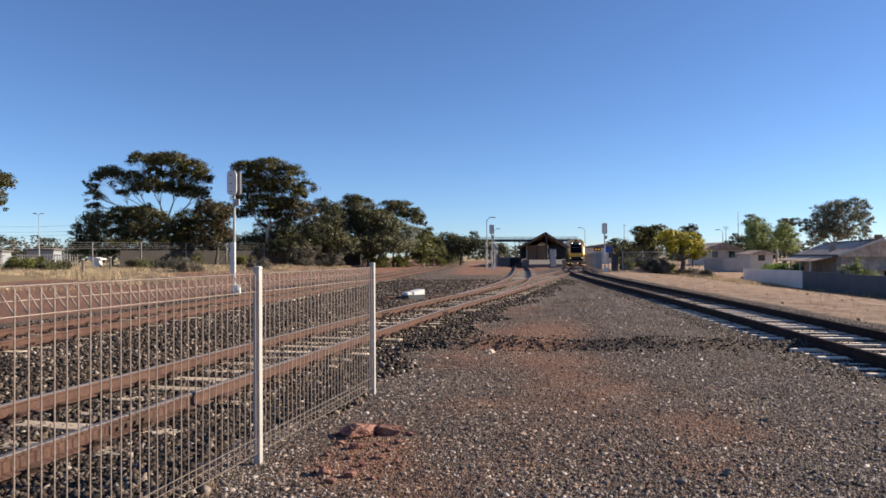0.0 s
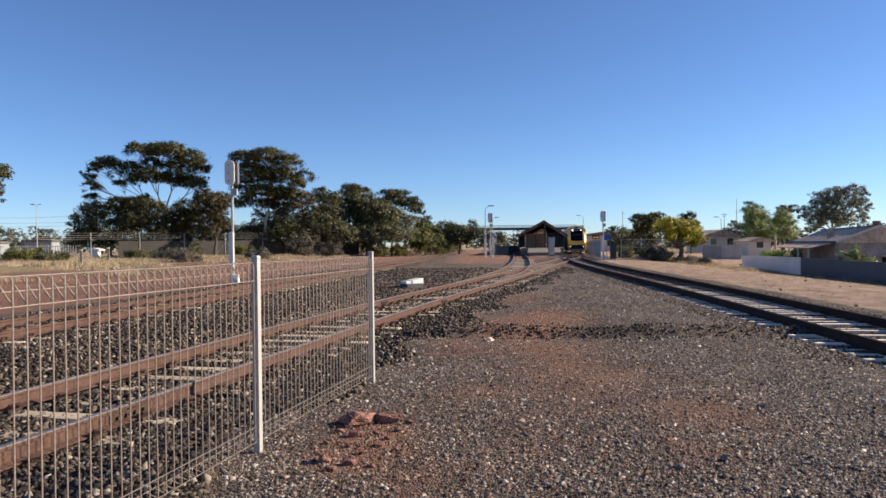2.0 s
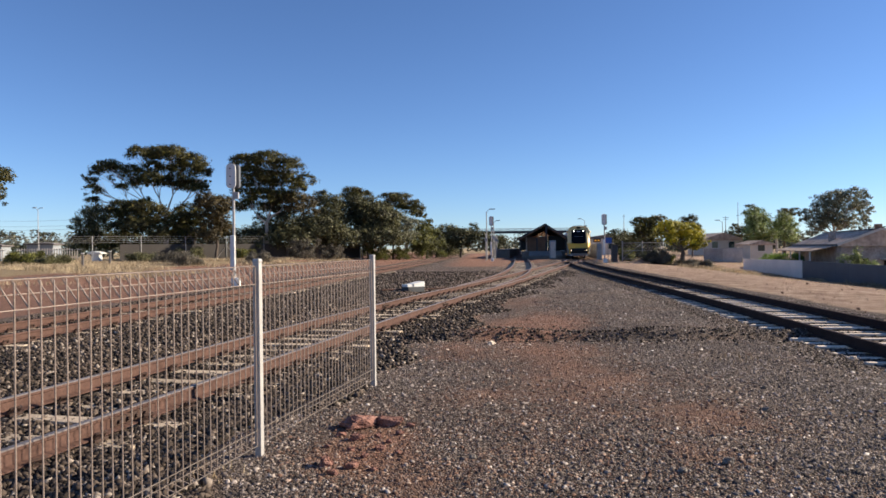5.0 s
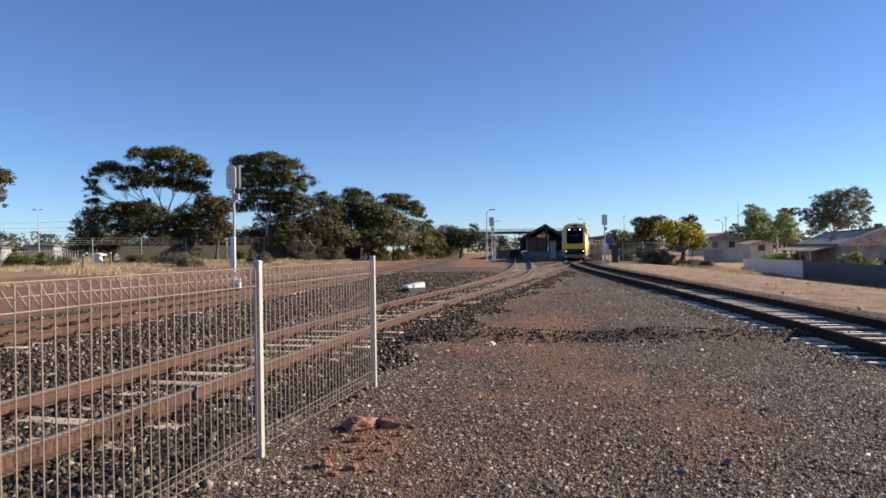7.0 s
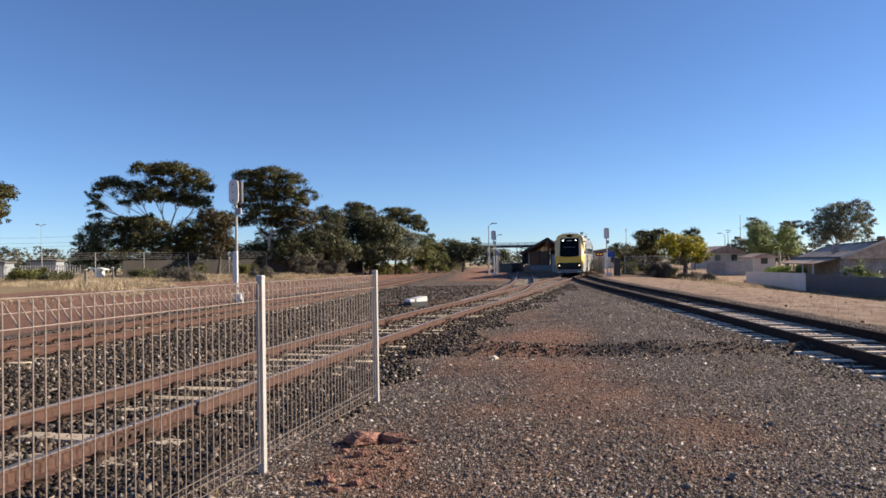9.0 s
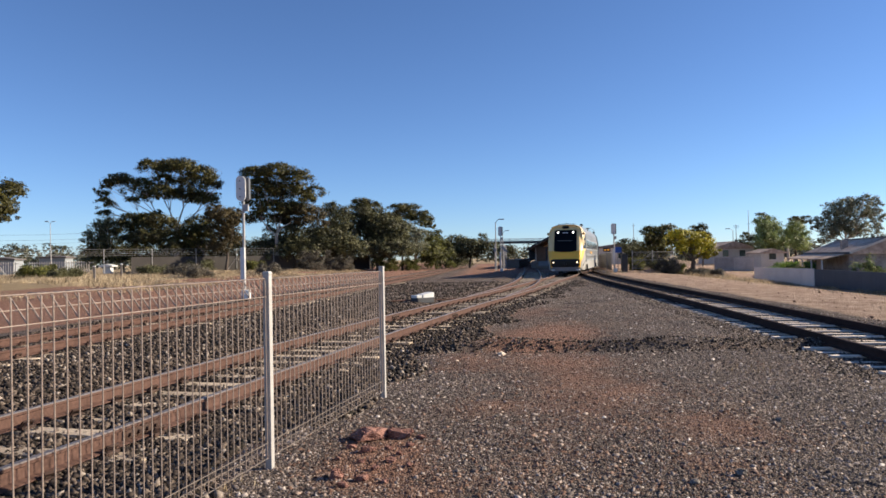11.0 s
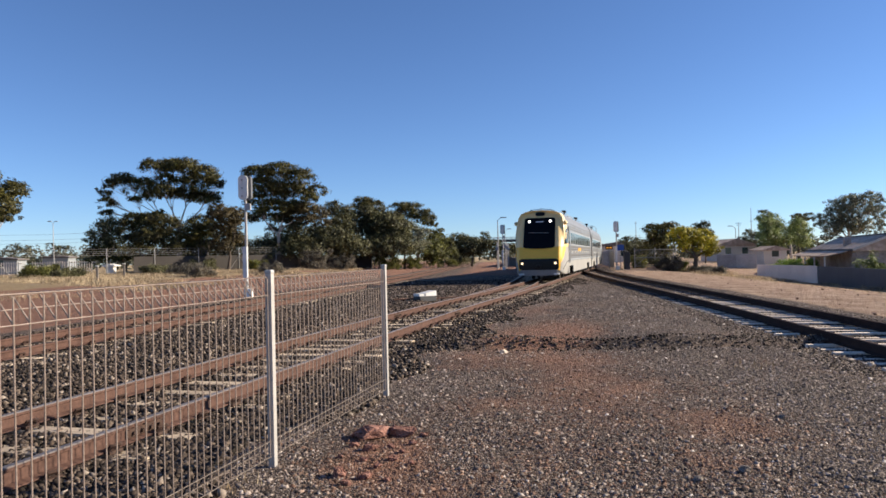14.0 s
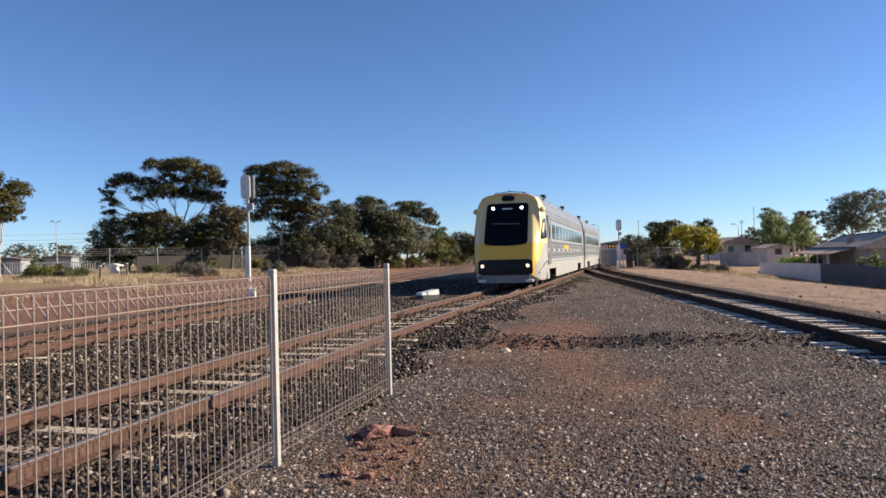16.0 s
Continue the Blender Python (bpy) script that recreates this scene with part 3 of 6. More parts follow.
def railway_track(name, line, y0, y1, top, rail_mats, sleeper_mat, spacing, label, y_sleep0, y_sleep1, clips_to, rails=(-1, 1), sunk=(0.162, 0.205)):
    tr = empty(name, Matrix(), label, "railway track", "railway tracks")
    for s in rails:
        part("rail", rail_bm(line, y0, y1, s * GAUGE / 2, top), rail_mats, tr)
    first = clip = None
    for x, y, a in line.stations(y_sleep0, y_sleep1, spacing):
        jig = random.uniform(-0.03, 0.03)
        m = Matrix.Translation((x, y, top - random.uniform(*sunk) - (0.045 * float(smooth(14, 34, y)) if sunk[0] < 0.16 else 0))) @ Matrix.Rotation(-a + jig * 0.4, 4, "Z")
        if first is None:
            first = sleeper_mesh(sleeper_mat, 0.11 if spacing < 0.6 else 0.23)
            first.parent, first.matrix_basis = tr, m
        else:
            again(first, m)
        if y < clips_to:
            for u, turn in ((-GAUGE / 2 - 0.1, 180), (-GAUGE / 2 + 0.1, 0), (GAUGE / 2 - 0.1, 180), (GAUGE / 2 + 0.1, 0)):
                mc = m @ pose(u, 0, 0.0, 0, 0, turn)
                if clip is None:
                    clip = clip_mesh()
                    clip.parent, clip.matrix_basis = tr, mc
                else:
                    again(clip, mc)
    return tr


railway_track("railway_track", MAIN, -30, 135, RAIL_TOP, [M_RAIL, M_RAILTOP], M_SLEEPER, 0.66, "rusty main track on pale sleepers with black clips in ballast", -10.0, 60, 36)
railway_track("railway_track", LOOP, -30, 230, RAIL_TOP, [M_RAIL, M_RAIL], M_SLEEPER, 0.66, "rusty loop track in ballast beside red dirt", -10.0, 50, 24)
railway_track("railway_track", SIDING, -30, 72, RAIL_TOP + 0.04, [M_RAIL_DARK, M_RAIL_DARK], M_SLEEPER_PALE, 0.5, "disused siding with dark rails on whitish sleepers", -10.0, 72, 0, sunk=(0.147, 0.18))
railway_track("railway_track", BRANCH, 26.5, 150, RAIL_TOP, [M_RAIL, M_RAILTOP], M_SLEEPER, 0.66, "platform track curving away from the turnout", 30, 75, 0)


def rail_joint(line, y, offset, parent):
    """Fishplates with bolts over a rail joint."""
    x = float(line.at(y))
    a = math.atan2(float(line.at(y + 0.1) - line.at(y - 0.1)), 0.2)
    m = Matrix.Translation((x, y, 0)) @ Matrix.Rotation(-a, 4, "Z") @ pose(offset, 0, RAIL_TOP)
    bm = bmesh.new()
    for s in (-1, 1):
        box(bm, 0.02, 0.5, 0.075, s * 0.026, 0, -0.125, bevel=0.005)
        for v in (-0.18, -0.06, 0.06, 0.18):
            tube(bm, [(s * 0.03, v, -0.09), (s * 0.062, v, -0.09)], 0.018, 6)
    part("fishplate", bm, M_CLIP, parent, m=m)
    part("joint_gap", box(bmesh.new(), 0.072, 0.014, 0.05, 0, 0, -0.048), M_BLACK, parent, m=m)


for tr in [o for o in scene.objects if o.name.startswith("railway_track")][:1]:
    rail_joint(MAIN, 6.62, GAUGE / 2, tr)
    rail_joint(MAIN, 19.2, GAUGE / 2, tr)
    rail_joint(MAIN, 18.6, -GAUGE / 2, tr)

# ---- mesh fence beside the main track ----


def mesh_fence():
    a, b = Vector((-0.79, 7.77, 0)), Vector((-1.39, 5.21, 0))
    way = (b - a).normalized()
    span = (b - a).length
    turn = math.degrees(math.atan2(way.y, way.x))
    fence = empty("mesh_fence", pose(a.x, a.y, 0, 0, 0, turn), "galvanised roll-top wire mesh fence with square capped posts", "fence")
    H = 1.475
    bm = box(bmesh.new(), 0.052, 0.052, H - 0.01, 0, 0, -0.02, bevel=0.006)
    post = part("post", bm, M_POST, fence, m=pose(0, 0, 0, 0, 0, 0))
    cap = part("post_cap", box(bmesh.new(), 0.058, 0.058, 0.035, 0, 0, H - 0.035, bevel=0.012), M_POST, post)
    for i in range(1, 4):
        p = again(post, pose(span * i, 0, 0))
        again(cap, Matrix(), p)
    # a vertical wire: rolled over at the top and at the foot; local y points to the camera's side
    top, low, r = 1.42, 0.09, 0.0042
    n = 34
    bm = bmesh.new()
    side = -1
    pts = [(0, 0, low + 0.13), (0, side * 0.085, low + 0.02), (0, side * 0.0, low - 0.01), (0, 0, low + 0.2), (0, 0, top - 0.16), (0, 0, top - 0.015), (0, side * 0.012, top), (0, side * 0.075, top), (0, side * 0.09, top - 0.015), (0, 0, top - 0.132)]
    tube(bm, pts, r, 6)
    wire = part("wire", done(bm), M_WIRE, fence, m=pose(span / n * 0.5, 0, 0))
    rails = {}
    for k in range(3):
        for i in range(n):
            if k or i:
                again(wire, pose(span * k + span / n * (i + 0.5), 0, random.uniform(-0.002, 0.002), 0, random.uniform(-0.25, 0.25), 0))
        for y, z in ((side * 0.004, top), (side * 0.088, top - 0.006), (side * 0.048, top - 0.07), (side * -0.006, top - 0.135), (0.006, 0.2), (side * 0.08, low + 0.02), (0.006, low - 0.005)):
            m, key = pose(span * k + 0.035, y, z), z < 0.3
            if key not in rails:
                bm = tube(bmesh.new(), [(0, 0, 0), (span - 0.07, 0, 0)], 0.0030, 6)
                rails[key] = part("cross_wire", done(bm), M_WIRE_DIRTY if key else M_WIRE, fence, m=m)
            else:
                again(rails[key], m)
    return fence


mesh_fence()


# ---- the train ----
CAR = 23.6
HALF = 1.46
ROOF = 4.06


def section(w=HALF, top=ROOF, low=0.34):
    """Half of a car's cross section, from the skirt's foot up to the roof's middle."""
    return [(w * 0.94, low), (w * 0.985, 0.75), (w, 1.1), (w, 1.5), (w, 1.95), (w * 0.995, 2.3), (w * 0.985, 2.7), (w * 0.965, 3.05), (w * 0.935, 3.36), (w * 0.88, 3.62), (w * 0.78, top - 0.2), (w * 0.58, top - 0.08), (w * 0.3, top - 0.02), (0.0, top)]


def whole(sec):
    return [(-x, z) for x, z in sec] + [(x, z) for x, z in sec[-2::-1]]


def face_y(x, z):
    """How far back the front's surface lies at a place of it."""
    return -1.3 * max(0.0, (z - 1.1) / 2.9) ** 1.3 - 0.16 * (x / 1.4) ** 2 - 0.10 * max(0.0, (1.0 - z)) ** 2


def nose_bm():
    """The moulded cab end: pale yellow shell, strong yellow band, white flanks; its front lies at y = 0 and it reaches back to y = -2.3."""
    coarse = section()
    half = []
    for (x0, z0), (x1, z1) in zip(coarse, coarse[1:]):
        n = max(2, round(math.hypot(x1 - x0, z1 - z0) / 0.055))
        half += [(x0 + (x1 - x0) * i / n, z0 + (z1 - z0) * i / n) for i in range(n)]
    base = whole(half + [coarse[-1]])
    ways, insets, blends = (-2.3, -1.7, -1.2, -0.8, -0.5, -0.3, -0.12, 0.0), (0, 0, 0.01, 0.035, 0.08, 0.14, 0.22, 0.34), (0, 0, 0.06, 0.25, 0.5, 0.75, 0.93, 1.0)
    bm = bmesh.new()
    rings = []
    for y in list(np.arange(-2.3, -0.5, 0.075)) + list(np.arange(-0.5, 0.001, 0.04)) + [0.0]:
        inset, blend = float(np.interp(y, ways, insets)), float(np.interp(y, ways, blends))
        ring = []
        for x, z in base:
            xx, zz = x * (1 - inset / 1.46), 2.0 + (z - 2.0) * (1 - inset / (3.4 if z > 2.0 else 2.1))
            ring.append(bm.verts.new((xx, y + blend * face_y(xx, zz), zz)))
        rings.append(ring)
    for k in (0.94, 0.86, 0.78, 0.7, 0.62, 0.54, 0.46, 0.38, 0.3):
        ring = []
        for x, z in base:
            xx, zz = x * (1 - 0.34 / 1.46) * k, 2.0 + (z - 2.0) * (1 - 0.34 / (3.4 if z > 2.0 else 2.1)) * k
            ring.append(bm.verts.new((xx, face_y(xx, zz) + 0.004, zz)))
        rings.append(ring)
    for r, s in zip(rings, rings[1:]):
        for i in range(len(base) - 1):
            f = bm.faces.new((r[i], r[i + 1], s[i + 1], s[i]))
            c = f.calc_center_median()
            side = abs(c.x) > 1.13
            # the white flank sweeps up and back from the foot of the nose
            if side and c.y < -0.3 - 0.95 * max(0.0, c.z - 1.1) and c.z < 1.9 or side and c.z < 1.05 and c.y < -0.22:
                f.material_index = 2
            elif c.z < 1.9 and not (side and c.y < -1.6):
                f.material_index = 1
            else:
                f.material_index = 0
        f = bm.faces.new((r[-1], r[0], s[0], s[-1]))
        f.material_index = 1 if f.calc_center_median().z > 0.9 else 2
    bm.faces.new(rings[-1]).material_index = 1
    return done(bm)


def on_face(outline, out, thick=0.03, nx=10, nz=10):
    """A panel that follows the front: outline(z share) gives left and right x; laid 'out' before the surface."""
    z0, z1, edge = outline
    bm = bmesh.new()
    grid = []
    for j in range(nz + 1):
        z = z0 + (z1 - z0) * j / nz
        w, grow = edge(j / nz)
        grid.append([bm.verts.new((w * (2 * i / nx - 1), face_y(w * (2 * i / nx - 1), z) + out, z + grow * (1 - (2 * i / nx - 1) ** 2))) for i in range(nx + 1)])
    for r, s in zip(grid, grid[1:]):
        for i in range(nx):
            bm.faces.new((r[i], r[i + 1], s[i + 1], s[i]))
    ext = bmesh.ops.extrude_face_region(bm, geom=bm.faces[:])
    bmesh.ops.translate(bm, verts=[v for v in ext["geom"] if isinstance(v, bmesh.types.BMVert)], vec=(0, -thick, 0))
    return done(bm)


def lens_bm(r, depth=0.05):
    t = bmesh.new()
    bmesh.ops.create_uvsphere(t, u_segments=14, v_segments=8, radius=r)
    t.transform(Matrix.Diagonal((1, depth / r, 1, 1)))
    return t


def railcar(label, cab):
    """A car along y: its front at y = 0, its end at y = -CAR; z = 0 on the rails."""
    car = empty("railcar", Matrix(), label, "train car", "two-car train")
    start = -2.3 if cab else -0.25
    # ribbed stainless shell above the skirt
    sec = [(x, z) for x, z in section() if z >= 1.09]
    fine = []
    for (x0, z0), (x1, z1) in zip(sec, sec[1:]):
        n = max(1, int(abs(z1 - z0) / 0.07)) if z0 < 3.3 else 1
        for i in range(n):
            x, z = x0 + (x1 - x0) * i / n, z0 + (z1 - z0) * i / n
            fine.append((x - (0.012 if i % 2 and z < 2.0 or i % 2 and z > 2.95 else 0), z))
    fine.append(sec[-1])
    ring = whole(fine)
    bm = bmesh.new()
    ra = [bm.verts.new((x, start, z)) for x, z in ring]
    rb = [bm.verts.new((x, -CAR + 0.25, z)) for x, z in ring]
    for i in range(len(ring) - 1):
        bm.faces.new((ra[i], ra[i + 1], rb[i + 1], rb[i]))
    bm.faces.new(ra), bm.faces.new(rb)
    part("body_shell", done(bm), M_STEEL, car, "ribbed stainless steel body")
    for s in (-1, 1):
        # skirt between and beside the bogies, cut away over the wheels
        bm = bmesh.new()
        for y0, y1, low in ((start, -3.0, 0.36), (-3.0, -5.6, 0.78), (-5.6, -18.0, 0.36), (-18.0, -20.6, 0.78), (-20.6, -CAR + 0.25, 0.36)):
            box(bm, 0.05, y0 - y1, 1.09 - low, s * (HALF * 0.985 - 0.03), (y0 + y1) / 2, low)
        part("skirt", bm, M_SKIRT, car, "white side skirt")
        part("waist_stripe", box(bmesh.new(), 0.012, CAR - 2.6, 0.12, s * (HALF + 0.002), (start - CAR) / 2, 1.10), M_GREYP, car)
        frame_bm = box(bmesh.new(), 0.014, CAR + start - 2.6, 0.86, s * (HALF - 0.006), (start - 1.35 - CAR + 1.25) / 2, 2.02)
        part("window_band", frame_bm, M_GREYP, car)
        pane = None
        for i in range(11):
            m = pose(s * (HALF - 0.001), start - 2.4 - i * 1.62, 2.1)
            if pane is None:
                pane = part("window_pane", box(bmesh.new(), 0.02, 1.3, 0.7, bevel=0.006), M_PANE, car, "dark tinted window", m=m)
            else:
                again(pane, m)
        part("door", box(bmesh.new(), 0.02, 0.95, 2.15, s * (HALF - 0.002), start - 0.75, 0.98, bevel=0.008), M_STEEL, car)
        part("door_window", box(bmesh.new(), 0.012, 0.5, 0.75, s * (HALF + 0.006), start - 0.75, 2.1, bevel=0.005), M_PANE, car)
        # a row of small unreadable marks and an orange patch
        mark = None
        for i in range(9):
            m = pose(s * (HALF + 0.004), start - 0.4 - i * 2.1, 1.55)
            if mark is None:
                mark = part("white_mark", box(bmesh.new(), 0.008, 0.34, 0.12), M_WHITE, car, m=m)
            else:
                again(mark, m)
        if cab:
            part("orange_patch", box(bmesh.new(), 0.008, 2.4, 0.2, s * (HALF + 0.004), start - 8.2, 1.68), M_ORANGE, car)
    # bogies with wheels
    for yb in (-4.3, -19.3):
        bogie = empty("bogie", pose(0, yb, 0), "", "")
        bogie.parent = car
        bm = bmesh.new()
        for s in (-1, 1):
            box(bm, 0.12, 2.7, 0.26, s * 1.02, 0, 0.42, bevel=0.04)
            for w in (-1.15, 1.15):
                box(bm, 0.2, 0.3, 0.3, s * 1.05, w, 0.3, bevel=0.03)
            box(bm, 0.16, 0.5, 0.35, s * 1.05, 0, 0.5, bevel=0.05)
        box(bm, 2.0, 0.4, 0.3, 0, 0, 0.45, bevel=0.03)
        part("bogie_frame", bm, M_BOGIE, bogie)
        for w in (-1.15, 1.15):
            bm = tube(bmesh.new(), [(-0.9, 0, 0), (0.9, 0, 0)], 0.07, 10)
            for s in (-1, 1):
                tube(bm, [(s * 0.69, 0, 0), (s * 0.72, 0, 0), (s * 0.72, 0, 0), (s * 0.82, 0, 0)], [0.455, 0.455, 0.43, 0.425], 24)
            ws = part("wheelset", done(bm), M_BOGIE, bogie, m=pose(0, w, 0.43))
            WHEELS.append(ws)
    bm = box(bmesh.new(), 2.3, 9.5, 0.5, 0, -11.8, 0.42, bevel=0.05)
    part("underfloor_equipment", bm, M_BOGIE, car)
    # roof fittings
    for y in (-5.0, -13.6) if cab else (-1.6, -10.0):
        bm = box(bmesh.new(), 0.24, 0.55, 0.15, -0.98, y, ROOF + 0.0, bevel=0.04)
        box(bm, 0.08, 0.12, 0.16, -0.98, y, ROOF - 0.14)
        part("roof_fitting", bm, M_BLACK, car)
    bm = tube(bmesh.new(), [(-1.0, start - 0.6, ROOF - 0.02), (-1.0, -CAR + 0.6, ROOF - 0.02)], 0.018, 6)
    part("roof_cable", done(bm), M_GREYP, car)
    part("roof_unit", box(bmesh.new(), 1.5, 3.6, 0.16, 0, -12.0, ROOF - 0.08, bevel=0.05), M_GREYP, car)
    if cab:
        part("cab_nose", nose_bm(), [M_CREAM, M_YELLOW, M_SKIRT], car, "yellow moulded cab front", smooth=True)
        screen = part("windscreen", on_face((1.86, 3.60, lambda q: ((0.90 - 0.02 * q) * (1 - 0.17 * (1 - math.sqrt(max(0.0, 1 - (max(0.0, abs(2 * q - 1) - 0.84) / 0.16) ** 2)))), -0.05 * (1 - q))), 0.045, 0.06, 16, 64), M_GLASS, car, "dark tinted windscreen")
        part("destination_bars", on_face((3.34, 3.38, lambda q: (0.22, 0)), 0.05, 0.005, 6, 1), M_BARS, screen)
        bm = tube(bmesh.new(), [(-0.55, face_y(0.5, 2.7) + 0.05, 2.70), (0.6, face_y(0.5, 2.73) + 0.05, 2.74)], 0.014, 6)
        part("wiper", bm, M_GREYP, screen)
        part("upper_marker_panel", on_face((3.70, 3.93, lambda q: (0.27 * max(0.1, 1 - abs(2 * q - 1) ** 4) ** (1 / 3), 0)), 0.05, 0.08, 10, 16), M_BLACK, car)
        part("lower_light_panel", on_face((0.62, 1.25, lambda q: (1.12 * max(0.3, 1 - abs(2 * q - 1) ** 8) ** (1 / 7), 0)), 0.05, 0.08, 14, 24), M_BLACK, car, "black lower light panel")
        for s in (-1, 1):
            part("upper_headlight", lens_bm(0.062), M_LIGHT, car, "lit round headlight", m=pose(s * 0.6, face_y(0.6, 3.39) + 0.07, 3.39))
            part("lower_headlight", lens_bm(0.07), M_LIGHT_WARM, car, "lit warm lower headlight", m=pose(s * 0.93, face_y(0.93, 0.99) + 0.075, 0.99))
            bm = lens_bm(0.12, 0.2)
            part("side_camera_pod", bm, M_CREAM, car, m=pose(s * (HALF * 0.97), -1.25, 3.3), smooth=True)
            # the cab's side window, a leaning dark pane
            bm = bmesh.new()
            outline = [(-0.62, 2.06), (-0.72, 2.3), (-0.9, 2.6), (-1.15, 2.86), (-1.5, 2.95), (-2.05, 2.95), (-2.05, 2.14), (-1.3, 2.08)]
            ways = (-2.3, -1.7, -1.2, -0.8, -0.5)
            front_ring, back_ring = [], []
            for y, z in outline:
                inset = float(np.interp(y, ways, (0, 0, 0.012, 0.045, 0.10)))
                w = float(np.interp(z, [q[1] for q in section()], [q[0] for q in section()])) - inset
                front_ring.append(bm.verts.new((s * (w + 0.022), y + float(np.interp(y, ways, (0, 0, 0.06, 0.25, 0.5))) * face_y(w, z) * 0.6, z)))
                back_ring.append(bm.verts.new((s * (w - 0.05), front_ring[-1].co.y, z)))
            bm.faces.new(front_ring), bm.faces.new(back_ring)
            for i in range(len(outline)):
                bm.faces.new((front_ring[i], front_ring[(i + 1) % len(outline)], back_ring[(i + 1) % len(outline)], back_ring[i]))
            part("cab_side_window", done(bm), M_GLASS, car)
            # dark seam where the moulded nose meets the skirt
            seam = []
            for y, z in ((-0.5, 0.66), (-0.7, 0.82), (-1.0, 0.96), (-1.4, 1.06), (-1.9, 1.11), (-2.35, 1.13)):
                w = float(np.interp(z, [q[1] for q in section()], [q[0] for q in section()])) - float(np.interp(y, (-2.3, -1.7, -1.2, -0.8, -0.5), (0, 0, 0.01, 0.035, 0.08)))
                seam.append((s * (w + 0.004), y, z))
            part("nose_seam", done(tube(bmesh.new(), seam, 0.02, 6)), M_BLACK, car)
            part("nose_foot", box(bmesh.new(), 0.3, 0.2, 0.1, s * 0.98, -0.14, 0.33, bevel=0.03), M_WHITE, car)
        part("bumper_apron", on_face((0.30, 0.63, lambda q: (0.98 + 0.02 * q, 0)), 0.03, 0.1), M_BUMPER, car, "grey front apron")
        bm = box(bmesh.new(), 0.26, 0.35, 0.2, 0, -0.02, 0.72, bevel=0.05)
        part("coupler_cover", bm, M_BLACK, car)
        rail_bm_ = tube(bmesh.new(), [(-1.0, -1.75, ROOF - 0.16), (-0.6, -1.65, ROOF + 0.02), (0, -1.6, ROOF + 0.08), (0.6, -1.65, ROOF + 0.02), (1.0, -1.75, ROOF - 0.16)], 0.018, 6)
        for u in (-0.6, 0.0, 0.6):
            tube(rail_bm_, [(u, -1.63, ROOF - 0.12), (u, -1.63, ROOF + 0.12 - 0.2 * u * u)], 0.02, 6)
        part("roof_handrail", done(rail_bm_), M_BLACK, car)
    bm = bmesh.new()
    for i in range(4):
        box(bm, 2.5, 0.07, 3.0, 0, -CAR + 0.22 - i * 0.1, 0.7, bevel=0.03)
    part("gangway_bellows", bm, M_BLACK, car)
    return car


WHEELS = []
lead_car = railcar("leading yellow-nosed stainless steel railcar on the main track", True)
rear_car = railcar("ribbed stainless steel trailing railcar on the main track", False)


def front_y(t):
    """Where the train's front stands along the main line, t seconds into the clip."""
    return 111.9 - 5.003 * t - 0.0142 * t * t


def car_pose(y_front, back):
    """A car's pose from the place of its front: 'back' metres behind y_front, on two bogies."""
    yy = np.arange(y_front - 4, y_front + 70, 0.1)
    xx = MAIN.at(yy)
    s = np.concatenate([[0], np.cumsum(np.hypot(np.diff(xx), np.diff(yy)))])
    s0 = np.interp(y_front, yy, s) + back
    p = [Vector((float(np.interp(s0 + d, s, xx)), float(np.interp(s0 + d, s, yy)), RAIL_TOP)) for d in (4.3, 19.3)]
    way = (p[0] - p[1]).normalized()
    nose = p[0] + way * 4.3
    return Matrix.Translation(nose) @ Matrix.Rotation(math.atan2(way.y, way.x) - math.pi / 2, 4, "Z")


def motions():
    times = [i * 0.5 for i in range(33)]
    walk(lead_car, [(t, car_pose(front_y(t), 0.0)) for t in times])
    walk(rear_car, [(t, car_pose(front_y(t), CAR + 0.1)) for t in times])
    for ws in WHEELS:
        base = ws.matrix_basis.copy()
        rows = []
        for i in range(161):
            t = i * 0.1
            rolled = (front_y(0) - front_y(t)) * 1.033
            rows.append((t, base @ Matrix.Rotation(-rolled / 0.43, 4, "X")))
        walk(ws, rows)

# ---- vegetation ----


